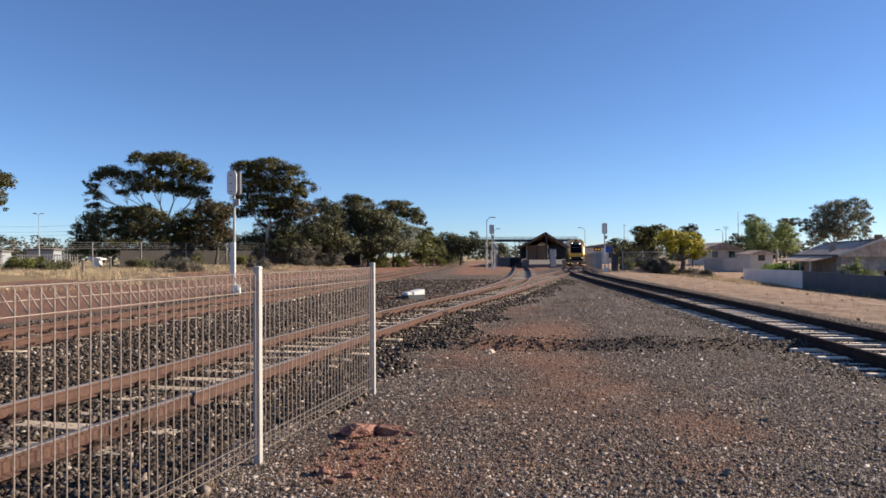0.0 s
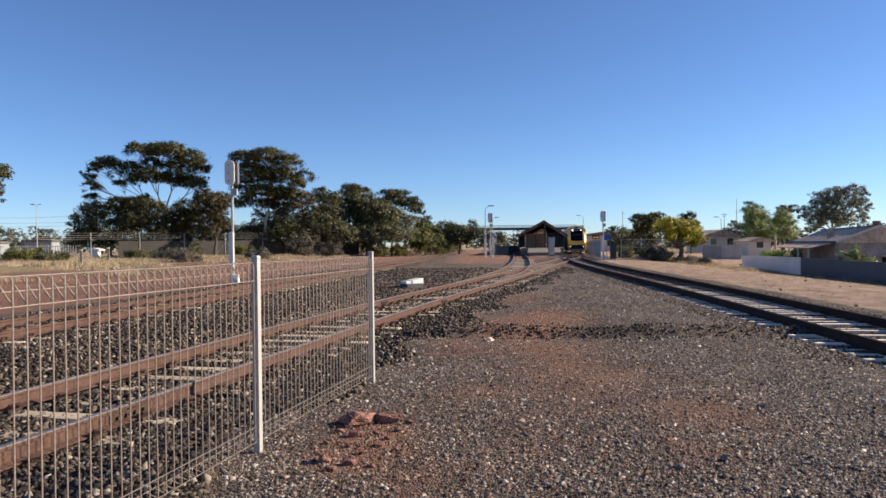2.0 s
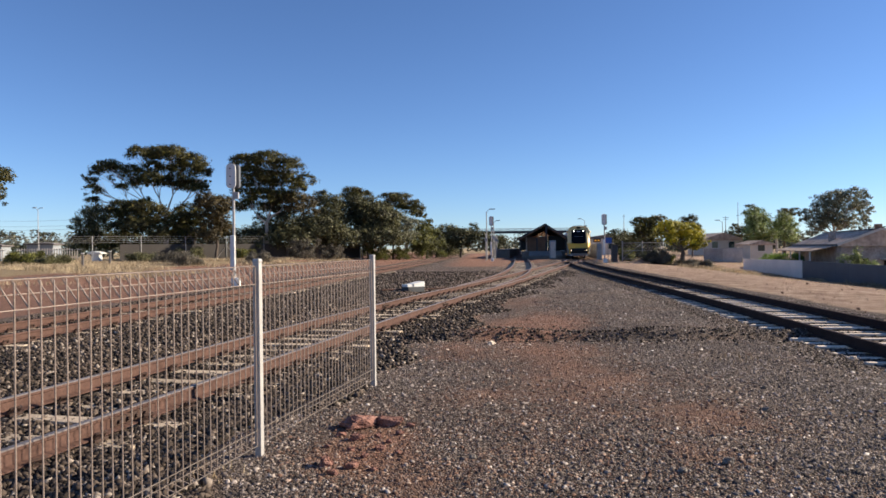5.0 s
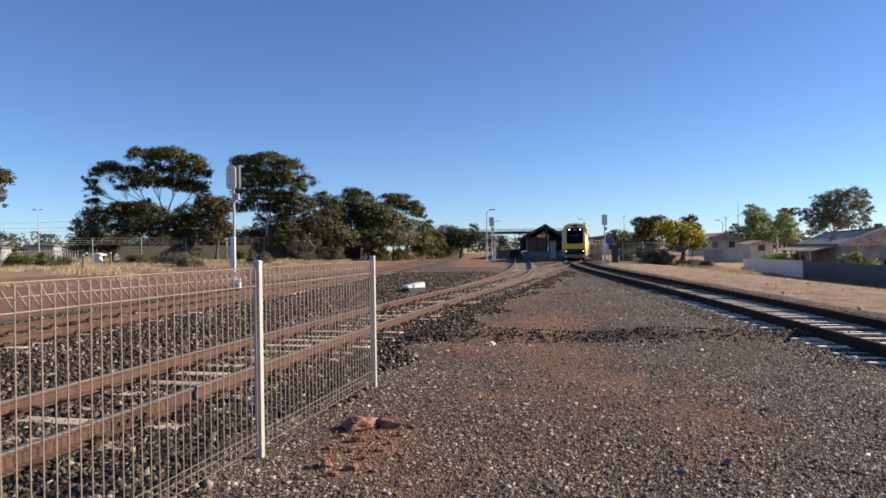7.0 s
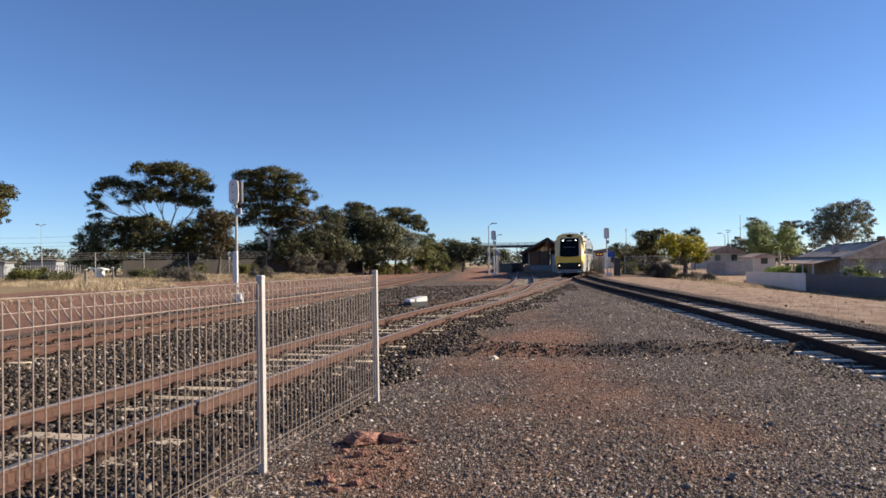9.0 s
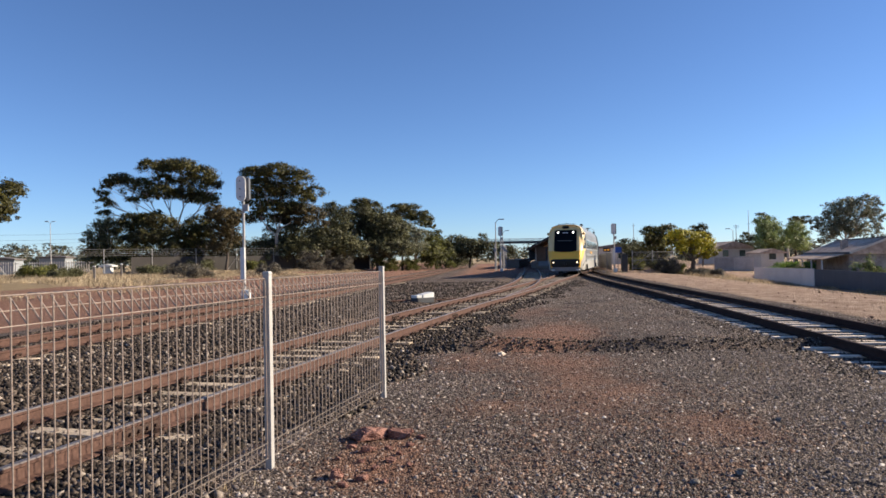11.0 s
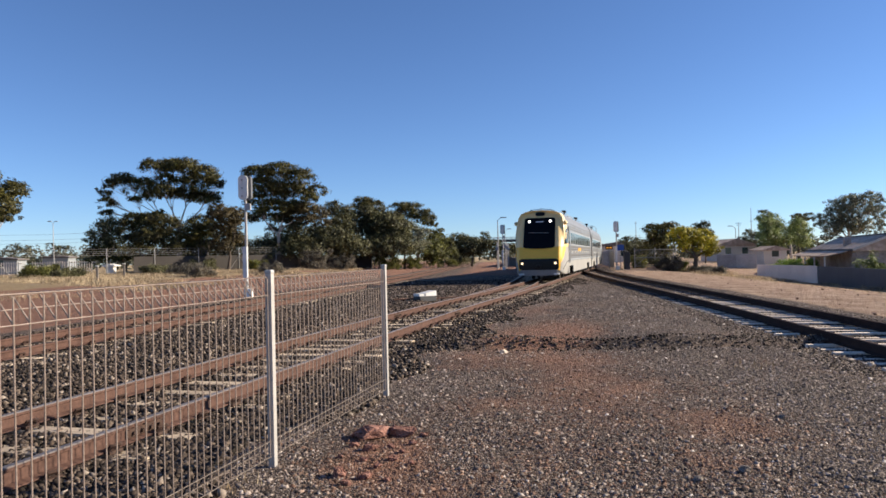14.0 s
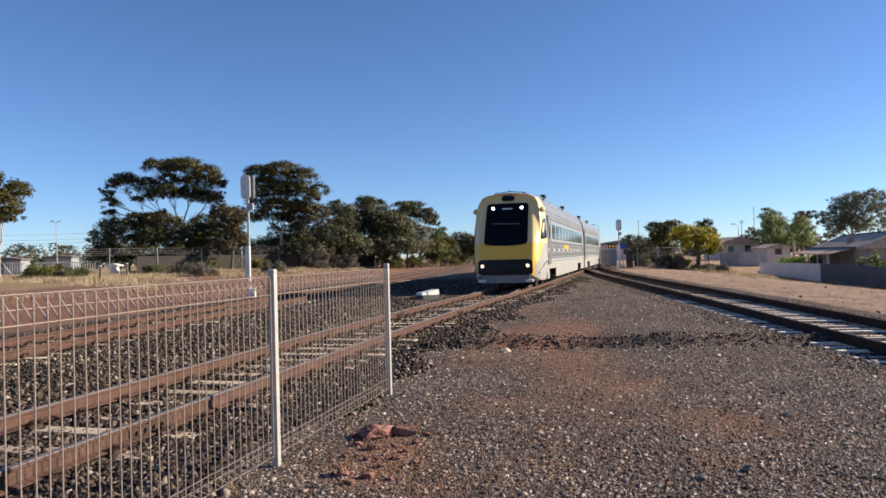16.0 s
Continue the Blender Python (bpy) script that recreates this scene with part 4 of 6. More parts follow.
def leaves(blobs, depth_of, dens, leaf, rng, hang=0.0, loose=0.42, slim=0.4):
    """Leaf quads in sprays over domes with flat undersides (x, z, rx, rz)."""
    P, A = [], []
    for x, z, rx, rz in blobs:
        n = int((8 + 11 * rx * rx * (0.55 + rz)) * dens)
        d = rng.normal(0, 1, (n, 3))
        d /= np.linalg.norm(d, axis=1, keepdims=True)
        d[:, 2] = np.where(d[:, 2] < -0.6, -d[:, 2], d[:, 2])
        r = rng.uniform(0.35, 1.0, (n, 1)) ** 0.5
        c = np.array([x, depth_of(x), z]) + d * r * np.array([rx * 1.08, max(rx * 0.8, 0.5), rz * 1.1])
        per = int(31 * (0.13 / leaf) ** 1.3)
        size = rng.uniform(0.2, 0.56, (n, 1, 1)) * min(1.15, 0.55 + 0.35 * rx)
        o = rng.normal(0, 1, (n, per, 3))
        o /= np.linalg.norm(o, axis=2, keepdims=True)
        o *= rng.uniform(0, 1, (n, per, 1)) ** 0.45 * 1.3
        P.append((c[:, None] + o * size * np.array([1.0, 1.0, 0.65 + hang])).reshape(-1, 3))
        A.append((o * 0.8 + 0.7 * d[:, None] + np.array([0, 0, 0.3])).reshape(-1, 3))
    P, out = np.concatenate(P), np.concatenate(A)
    n = len(P)
    # blades lie roughly along the spray's surface
    out = out + rng.normal(0, loose, (n, 3))
    a = np.cross(out, rng.normal(0, 1, (n, 3)))
    a /= np.linalg.norm(a, axis=1, keepdims=True)
    b = np.cross(a, out)
    b /= np.linalg.norm(b, axis=1, keepdims=True)
    s = leaf * rng.uniform(0.6, 1.4, (n, 1))
    V = np.stack([P - a * s, P + b * s * slim, P + a * s, P - b * s * slim], 1).reshape(-1, 3)
    return V, np.arange(4 * n).reshape(-1, 4)


def tree(name, label, x, y, fork, thick, blobs, mat, bark, dens, leaf, category="tree", hang=0.0, loose=0.42, slim=0.4, fill=0.3):
    rng = np.random.default_rng(int(abs(x) * 100 + y * 10))
    z0 = float(height(x, y)) - 0.05
    t = empty(name, pose(x, y, z0), label, category)
    bl = [(bx - x, bz - z0, rx, rz) for bx, bz, rx, rz in blobs]
    off = {}

    def depth(bx):
        return off.setdefault(bx, rng.uniform(-1.0, 1.0) * 1.6)

    # thin inner foliage between neighbouring masses
    inner = []
    for i, p in enumerate(bl):
        for q in bl[i + 1:]:
            if 0.8 < math.hypot(p[0] - q[0], p[1] - q[1]) < 3.2:
                k = rng.uniform(0.35, 0.65)
                inner.append((p[0] + (q[0] - p[0]) * k, p[1] + (q[1] - p[1]) * k - 0.2, 0.4 * (p[2] + q[2]), 0.45 * (p[3] + q[3])))
    V, F_ = leaves(bl, depth, dens, leaf, rng, hang, loose, slim)
    if inner and category == "tree":
        V2, F2 = leaves(inner, lambda v: rng.uniform(-1.4, 1.4), fill, leaf, rng, hang, 1.0, slim)
        V, F_ = np.concatenate([V, V2]), np.concatenate([F_, F2 + len(V)])
    crown = mesh_object("crown", V, F_, mat)
    crown.parent = t
    bm = bmesh.new()
    f = max(fork - z0, 0.6)
    lean = rng.uniform(-0.25, 0.25)
    tube(bm, [(0, 0, 0), (lean * 0.4, 0, f * 0.35), (lean * 0.9, 0.1, f * 0.7), (lean, 0, f)], [thick * 1.25, thick, thick * 0.85, thick * 0.75], 9)
    # a few main limbs, each forking towards the leaf masses near it
    order = sorted(bl, key=lambda q: math.atan2(q[1] - f, q[0] - lean))
    count = max(1, round(len(order) / 4))
    for g in range(count):
        group = order[g * len(order) // count:(g + 1) * len(order) // count]
        root = Vector((lean, 0, f * rng.uniform(0.75, 1.0)))
        heart = sum((Vector((q[0], depth(q[0]), q[1])) for q in group), Vector()) / len(group)
        node = root.lerp(heart, rng.uniform(0.42, 0.6)) + Vector((rng.uniform(-0.3, 0.3), rng.uniform(-0.3, 0.3), -0.08 * (heart - root).length))
        elbow = root.lerp(node, 0.5) + Vector((rng.uniform(-0.25, 0.25), 0, rng.uniform(-0.2, 0.25)))
        r = thick * 0.42
        tube(bm, [root, elbow, node], [r, r * 0.8, r * 0.6], 7)
        for bx, bz, rx, rz in group:
            tip = Vector((bx, depth(bx), bz + rz * 0.2))
            mid = node.lerp(tip, 0.5) + Vector((rng.uniform(-0.25, 0.25), rng.uniform(-0.3, 0.3), rng.uniform(-0.3, 0.1)))
            q = r * 0.42
            tube(bm, [node, mid, tip], [q, q * 0.7, q * 0.3], 5)
            for _ in range(5):
                end = tip + Vector((rng.uniform(-0.9, 0.9) * rx, rng.uniform(-0.5, 0.5) * rx, rng.uniform(-0.2, 0.8) * rz))
                tube(bm, [mid.lerp(tip, 0.2), mid.lerp(end, 0.65) + Vector((0, 0, -0.1)), end], [q * 0.5, q * 0.3, q * 0.12], 4)
    part("trunk", done(bm), bark, t)
    return t


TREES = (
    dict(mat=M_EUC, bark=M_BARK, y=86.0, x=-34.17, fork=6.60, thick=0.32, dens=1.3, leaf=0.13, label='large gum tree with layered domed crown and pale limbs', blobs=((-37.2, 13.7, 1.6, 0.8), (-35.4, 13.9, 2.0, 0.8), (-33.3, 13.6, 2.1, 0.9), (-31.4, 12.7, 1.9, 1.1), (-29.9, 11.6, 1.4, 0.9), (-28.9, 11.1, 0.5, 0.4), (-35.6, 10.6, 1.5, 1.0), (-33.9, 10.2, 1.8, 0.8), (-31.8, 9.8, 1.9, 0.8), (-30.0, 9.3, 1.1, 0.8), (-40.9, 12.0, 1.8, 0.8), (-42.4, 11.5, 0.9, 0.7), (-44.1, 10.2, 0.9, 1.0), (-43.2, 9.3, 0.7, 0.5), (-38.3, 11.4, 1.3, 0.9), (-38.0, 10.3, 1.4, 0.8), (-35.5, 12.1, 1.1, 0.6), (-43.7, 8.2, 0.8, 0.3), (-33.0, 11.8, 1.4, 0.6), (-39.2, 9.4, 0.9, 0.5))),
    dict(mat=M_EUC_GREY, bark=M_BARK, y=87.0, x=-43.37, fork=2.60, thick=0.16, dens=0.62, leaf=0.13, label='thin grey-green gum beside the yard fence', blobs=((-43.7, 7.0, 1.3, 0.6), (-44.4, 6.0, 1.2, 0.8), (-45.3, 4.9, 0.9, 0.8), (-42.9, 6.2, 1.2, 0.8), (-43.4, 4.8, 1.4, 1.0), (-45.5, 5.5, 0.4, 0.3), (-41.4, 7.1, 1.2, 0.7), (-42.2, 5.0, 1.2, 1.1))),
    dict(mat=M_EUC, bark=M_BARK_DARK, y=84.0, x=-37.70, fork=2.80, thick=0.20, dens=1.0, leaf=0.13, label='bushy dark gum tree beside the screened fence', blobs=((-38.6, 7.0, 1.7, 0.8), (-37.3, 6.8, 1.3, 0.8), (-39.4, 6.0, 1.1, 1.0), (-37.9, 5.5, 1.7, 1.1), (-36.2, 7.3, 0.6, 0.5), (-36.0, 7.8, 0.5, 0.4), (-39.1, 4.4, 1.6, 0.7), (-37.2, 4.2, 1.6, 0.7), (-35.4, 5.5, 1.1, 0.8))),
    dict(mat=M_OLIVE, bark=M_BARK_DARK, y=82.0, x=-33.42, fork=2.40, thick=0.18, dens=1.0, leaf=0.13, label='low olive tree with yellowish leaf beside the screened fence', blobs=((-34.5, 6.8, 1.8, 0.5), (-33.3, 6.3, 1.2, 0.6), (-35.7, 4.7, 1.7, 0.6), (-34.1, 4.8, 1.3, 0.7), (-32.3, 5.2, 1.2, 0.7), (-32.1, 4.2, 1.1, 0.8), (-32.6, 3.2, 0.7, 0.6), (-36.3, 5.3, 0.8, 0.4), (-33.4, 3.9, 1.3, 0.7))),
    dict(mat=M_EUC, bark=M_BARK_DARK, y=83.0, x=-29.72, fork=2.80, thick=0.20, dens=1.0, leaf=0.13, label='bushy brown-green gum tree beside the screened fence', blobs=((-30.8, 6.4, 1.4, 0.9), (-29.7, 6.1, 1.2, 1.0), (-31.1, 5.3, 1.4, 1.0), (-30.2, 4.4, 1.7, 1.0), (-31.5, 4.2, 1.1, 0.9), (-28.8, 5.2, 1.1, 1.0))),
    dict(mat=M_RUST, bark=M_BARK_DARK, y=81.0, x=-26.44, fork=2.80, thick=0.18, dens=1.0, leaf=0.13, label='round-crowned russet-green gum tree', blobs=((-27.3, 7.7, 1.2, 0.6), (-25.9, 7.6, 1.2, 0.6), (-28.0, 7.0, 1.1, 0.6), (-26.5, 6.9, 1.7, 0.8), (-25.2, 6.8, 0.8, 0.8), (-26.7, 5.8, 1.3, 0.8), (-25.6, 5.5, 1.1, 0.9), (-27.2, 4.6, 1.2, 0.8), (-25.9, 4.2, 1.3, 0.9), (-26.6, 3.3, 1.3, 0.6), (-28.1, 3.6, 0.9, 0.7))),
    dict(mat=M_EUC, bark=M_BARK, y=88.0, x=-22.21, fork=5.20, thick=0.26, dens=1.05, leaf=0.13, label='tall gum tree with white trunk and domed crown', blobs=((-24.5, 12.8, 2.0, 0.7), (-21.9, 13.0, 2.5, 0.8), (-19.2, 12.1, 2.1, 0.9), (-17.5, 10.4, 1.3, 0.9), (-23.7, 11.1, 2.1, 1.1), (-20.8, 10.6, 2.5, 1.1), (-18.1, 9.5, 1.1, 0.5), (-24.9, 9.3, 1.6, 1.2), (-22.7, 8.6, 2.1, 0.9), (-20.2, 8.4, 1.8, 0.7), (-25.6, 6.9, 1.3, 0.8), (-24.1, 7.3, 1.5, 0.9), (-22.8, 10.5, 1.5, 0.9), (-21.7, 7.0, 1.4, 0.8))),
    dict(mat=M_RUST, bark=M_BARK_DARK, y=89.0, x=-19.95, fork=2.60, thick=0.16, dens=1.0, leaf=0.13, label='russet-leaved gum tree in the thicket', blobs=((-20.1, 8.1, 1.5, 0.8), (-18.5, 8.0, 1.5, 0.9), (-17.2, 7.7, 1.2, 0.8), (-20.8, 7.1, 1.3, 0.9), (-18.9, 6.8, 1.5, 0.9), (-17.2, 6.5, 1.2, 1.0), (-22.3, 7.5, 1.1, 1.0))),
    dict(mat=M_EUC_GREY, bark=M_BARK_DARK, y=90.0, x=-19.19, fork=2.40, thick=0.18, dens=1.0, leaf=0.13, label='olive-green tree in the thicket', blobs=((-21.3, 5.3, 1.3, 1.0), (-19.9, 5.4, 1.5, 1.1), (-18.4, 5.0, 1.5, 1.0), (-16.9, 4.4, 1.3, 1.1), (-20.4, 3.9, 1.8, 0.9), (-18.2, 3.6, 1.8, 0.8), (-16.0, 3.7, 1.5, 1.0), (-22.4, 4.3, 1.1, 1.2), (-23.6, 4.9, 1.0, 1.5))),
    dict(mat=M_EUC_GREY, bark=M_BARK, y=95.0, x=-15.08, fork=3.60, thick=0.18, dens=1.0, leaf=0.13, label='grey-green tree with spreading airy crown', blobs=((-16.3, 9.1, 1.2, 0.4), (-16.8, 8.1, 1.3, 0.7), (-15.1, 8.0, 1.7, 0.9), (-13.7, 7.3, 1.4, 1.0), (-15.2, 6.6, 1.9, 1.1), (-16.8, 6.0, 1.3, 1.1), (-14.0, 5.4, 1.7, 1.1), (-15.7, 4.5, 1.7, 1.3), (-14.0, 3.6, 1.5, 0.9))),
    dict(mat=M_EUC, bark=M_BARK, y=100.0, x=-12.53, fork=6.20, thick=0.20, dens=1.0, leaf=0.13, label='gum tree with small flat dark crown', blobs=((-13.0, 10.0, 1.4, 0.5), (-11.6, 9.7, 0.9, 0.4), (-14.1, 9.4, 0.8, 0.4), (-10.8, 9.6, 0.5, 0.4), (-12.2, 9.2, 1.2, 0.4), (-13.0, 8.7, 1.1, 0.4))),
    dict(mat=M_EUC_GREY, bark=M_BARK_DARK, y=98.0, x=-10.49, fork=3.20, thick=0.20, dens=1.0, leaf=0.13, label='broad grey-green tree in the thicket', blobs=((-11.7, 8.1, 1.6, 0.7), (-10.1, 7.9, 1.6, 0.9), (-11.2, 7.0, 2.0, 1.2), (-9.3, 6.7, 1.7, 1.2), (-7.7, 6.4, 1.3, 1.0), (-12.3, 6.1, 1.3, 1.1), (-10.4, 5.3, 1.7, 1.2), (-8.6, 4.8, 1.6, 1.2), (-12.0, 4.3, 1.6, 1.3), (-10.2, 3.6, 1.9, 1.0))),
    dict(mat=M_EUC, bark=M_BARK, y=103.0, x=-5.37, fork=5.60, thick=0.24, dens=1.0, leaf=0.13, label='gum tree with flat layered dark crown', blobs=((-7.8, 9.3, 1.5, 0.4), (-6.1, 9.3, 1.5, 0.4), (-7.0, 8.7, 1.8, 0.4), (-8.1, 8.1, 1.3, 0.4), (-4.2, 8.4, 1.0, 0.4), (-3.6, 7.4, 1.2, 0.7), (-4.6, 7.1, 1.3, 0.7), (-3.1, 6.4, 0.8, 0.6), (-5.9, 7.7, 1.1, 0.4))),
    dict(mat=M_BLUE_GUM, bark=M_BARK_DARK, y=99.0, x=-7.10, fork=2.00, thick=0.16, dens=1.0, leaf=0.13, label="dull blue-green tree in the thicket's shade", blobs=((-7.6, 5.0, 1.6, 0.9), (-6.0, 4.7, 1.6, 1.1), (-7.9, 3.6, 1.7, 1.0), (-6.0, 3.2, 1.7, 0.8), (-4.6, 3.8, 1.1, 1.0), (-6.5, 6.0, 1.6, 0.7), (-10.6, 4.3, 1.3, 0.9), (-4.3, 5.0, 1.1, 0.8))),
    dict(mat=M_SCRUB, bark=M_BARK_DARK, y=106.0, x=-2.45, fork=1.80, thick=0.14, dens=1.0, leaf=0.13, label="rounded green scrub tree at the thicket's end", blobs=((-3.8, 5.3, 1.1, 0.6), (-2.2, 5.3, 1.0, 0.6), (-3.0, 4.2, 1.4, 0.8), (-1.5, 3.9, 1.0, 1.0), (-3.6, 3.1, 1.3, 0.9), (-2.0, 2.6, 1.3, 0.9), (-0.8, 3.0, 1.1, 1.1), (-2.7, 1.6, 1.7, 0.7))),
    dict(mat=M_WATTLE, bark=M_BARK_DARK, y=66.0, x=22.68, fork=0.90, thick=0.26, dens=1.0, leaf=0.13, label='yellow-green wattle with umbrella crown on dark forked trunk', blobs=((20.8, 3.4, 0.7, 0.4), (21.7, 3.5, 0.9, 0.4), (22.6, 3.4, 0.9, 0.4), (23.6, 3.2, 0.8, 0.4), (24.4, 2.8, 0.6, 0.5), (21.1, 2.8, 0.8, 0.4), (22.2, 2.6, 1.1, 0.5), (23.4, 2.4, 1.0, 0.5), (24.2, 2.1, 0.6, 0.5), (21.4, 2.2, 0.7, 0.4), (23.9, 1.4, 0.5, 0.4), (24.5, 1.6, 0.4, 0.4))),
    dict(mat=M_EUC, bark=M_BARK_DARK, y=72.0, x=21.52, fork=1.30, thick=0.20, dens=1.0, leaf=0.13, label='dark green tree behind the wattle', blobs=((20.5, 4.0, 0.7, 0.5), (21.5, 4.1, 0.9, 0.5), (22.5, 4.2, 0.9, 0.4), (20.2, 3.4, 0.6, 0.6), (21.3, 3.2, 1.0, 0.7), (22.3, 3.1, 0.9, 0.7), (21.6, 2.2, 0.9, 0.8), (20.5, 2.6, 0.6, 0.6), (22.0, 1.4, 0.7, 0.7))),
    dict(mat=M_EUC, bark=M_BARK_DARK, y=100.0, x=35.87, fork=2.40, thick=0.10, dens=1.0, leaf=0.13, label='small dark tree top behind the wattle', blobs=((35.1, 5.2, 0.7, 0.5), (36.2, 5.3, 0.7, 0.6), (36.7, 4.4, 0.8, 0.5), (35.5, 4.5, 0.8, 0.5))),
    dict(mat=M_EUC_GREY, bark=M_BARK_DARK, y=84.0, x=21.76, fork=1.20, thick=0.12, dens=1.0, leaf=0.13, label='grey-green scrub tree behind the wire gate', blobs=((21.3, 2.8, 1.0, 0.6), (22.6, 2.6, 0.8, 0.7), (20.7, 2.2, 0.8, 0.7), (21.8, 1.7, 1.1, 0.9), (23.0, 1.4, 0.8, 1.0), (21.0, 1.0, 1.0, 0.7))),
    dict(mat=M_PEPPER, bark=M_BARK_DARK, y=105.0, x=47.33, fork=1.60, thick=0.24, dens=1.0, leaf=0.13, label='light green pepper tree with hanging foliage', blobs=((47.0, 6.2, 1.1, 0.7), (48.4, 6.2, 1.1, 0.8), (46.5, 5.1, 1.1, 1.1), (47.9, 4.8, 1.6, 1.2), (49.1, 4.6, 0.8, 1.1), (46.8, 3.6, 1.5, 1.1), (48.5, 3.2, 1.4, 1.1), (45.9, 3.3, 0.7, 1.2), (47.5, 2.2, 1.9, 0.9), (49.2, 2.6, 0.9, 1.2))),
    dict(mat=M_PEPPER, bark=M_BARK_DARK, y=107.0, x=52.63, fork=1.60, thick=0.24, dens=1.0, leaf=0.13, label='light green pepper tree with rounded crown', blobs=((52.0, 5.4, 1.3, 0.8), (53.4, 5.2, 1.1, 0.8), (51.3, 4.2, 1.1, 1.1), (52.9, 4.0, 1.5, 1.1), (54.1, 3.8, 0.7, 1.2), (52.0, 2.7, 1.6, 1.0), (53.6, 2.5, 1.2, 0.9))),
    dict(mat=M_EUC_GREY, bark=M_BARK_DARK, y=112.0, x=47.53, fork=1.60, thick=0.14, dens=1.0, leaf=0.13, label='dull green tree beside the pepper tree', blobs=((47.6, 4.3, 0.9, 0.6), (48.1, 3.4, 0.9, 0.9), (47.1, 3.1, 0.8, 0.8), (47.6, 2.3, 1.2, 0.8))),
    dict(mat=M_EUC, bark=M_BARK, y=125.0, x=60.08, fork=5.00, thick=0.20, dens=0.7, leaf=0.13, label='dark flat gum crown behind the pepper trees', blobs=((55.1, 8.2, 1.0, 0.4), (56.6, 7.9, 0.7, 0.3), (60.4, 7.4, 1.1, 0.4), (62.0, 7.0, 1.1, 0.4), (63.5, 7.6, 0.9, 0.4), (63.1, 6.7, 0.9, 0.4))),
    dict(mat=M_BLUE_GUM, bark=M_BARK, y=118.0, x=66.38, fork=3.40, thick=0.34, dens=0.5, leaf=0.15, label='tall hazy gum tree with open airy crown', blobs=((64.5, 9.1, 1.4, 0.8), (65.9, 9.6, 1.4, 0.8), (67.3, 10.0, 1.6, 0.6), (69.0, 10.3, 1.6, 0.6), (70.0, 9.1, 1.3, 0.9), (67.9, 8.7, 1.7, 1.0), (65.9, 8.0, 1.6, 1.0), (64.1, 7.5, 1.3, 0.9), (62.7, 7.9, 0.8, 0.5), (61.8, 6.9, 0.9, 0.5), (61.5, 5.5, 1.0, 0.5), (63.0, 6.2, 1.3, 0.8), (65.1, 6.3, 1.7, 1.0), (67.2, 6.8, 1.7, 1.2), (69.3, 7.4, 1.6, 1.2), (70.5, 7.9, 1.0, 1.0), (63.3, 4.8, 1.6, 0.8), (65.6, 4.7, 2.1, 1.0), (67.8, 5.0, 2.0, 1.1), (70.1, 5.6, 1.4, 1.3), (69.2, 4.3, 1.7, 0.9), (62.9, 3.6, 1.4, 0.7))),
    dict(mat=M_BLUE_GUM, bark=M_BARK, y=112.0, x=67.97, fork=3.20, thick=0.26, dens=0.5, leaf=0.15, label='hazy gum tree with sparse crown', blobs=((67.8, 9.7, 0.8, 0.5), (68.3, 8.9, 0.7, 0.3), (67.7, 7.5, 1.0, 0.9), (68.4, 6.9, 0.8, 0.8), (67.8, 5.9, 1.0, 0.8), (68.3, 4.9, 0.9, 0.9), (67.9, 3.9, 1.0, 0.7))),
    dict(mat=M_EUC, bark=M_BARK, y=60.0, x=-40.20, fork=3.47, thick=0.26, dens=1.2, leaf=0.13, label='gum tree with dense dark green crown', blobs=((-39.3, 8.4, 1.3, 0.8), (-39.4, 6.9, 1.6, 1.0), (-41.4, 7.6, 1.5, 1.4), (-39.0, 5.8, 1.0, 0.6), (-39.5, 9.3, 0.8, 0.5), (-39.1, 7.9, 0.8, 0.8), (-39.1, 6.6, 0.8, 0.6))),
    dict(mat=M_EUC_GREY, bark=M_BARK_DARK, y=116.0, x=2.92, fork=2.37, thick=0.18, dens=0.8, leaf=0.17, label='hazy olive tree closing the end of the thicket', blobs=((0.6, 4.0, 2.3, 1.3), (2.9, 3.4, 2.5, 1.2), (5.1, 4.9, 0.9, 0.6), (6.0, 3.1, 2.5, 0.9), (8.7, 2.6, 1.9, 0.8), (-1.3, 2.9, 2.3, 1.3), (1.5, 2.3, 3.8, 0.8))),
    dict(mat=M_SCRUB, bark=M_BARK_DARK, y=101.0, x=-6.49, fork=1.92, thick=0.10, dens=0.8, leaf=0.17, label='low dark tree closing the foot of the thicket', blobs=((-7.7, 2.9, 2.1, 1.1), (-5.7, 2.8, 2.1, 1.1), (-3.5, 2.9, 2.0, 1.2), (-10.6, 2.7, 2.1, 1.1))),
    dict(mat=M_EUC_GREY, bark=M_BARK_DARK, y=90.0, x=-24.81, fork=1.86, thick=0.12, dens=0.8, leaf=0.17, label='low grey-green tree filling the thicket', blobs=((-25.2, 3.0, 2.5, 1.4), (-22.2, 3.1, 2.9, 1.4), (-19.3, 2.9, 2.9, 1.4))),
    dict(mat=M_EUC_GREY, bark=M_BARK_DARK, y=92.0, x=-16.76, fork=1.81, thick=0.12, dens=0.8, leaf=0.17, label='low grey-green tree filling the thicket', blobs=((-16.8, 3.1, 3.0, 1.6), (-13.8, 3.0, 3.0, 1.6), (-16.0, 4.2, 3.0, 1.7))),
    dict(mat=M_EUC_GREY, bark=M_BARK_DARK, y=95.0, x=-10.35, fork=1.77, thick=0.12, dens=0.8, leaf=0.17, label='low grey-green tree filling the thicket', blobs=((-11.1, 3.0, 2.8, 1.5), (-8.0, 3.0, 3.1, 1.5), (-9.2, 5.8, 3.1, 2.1))),
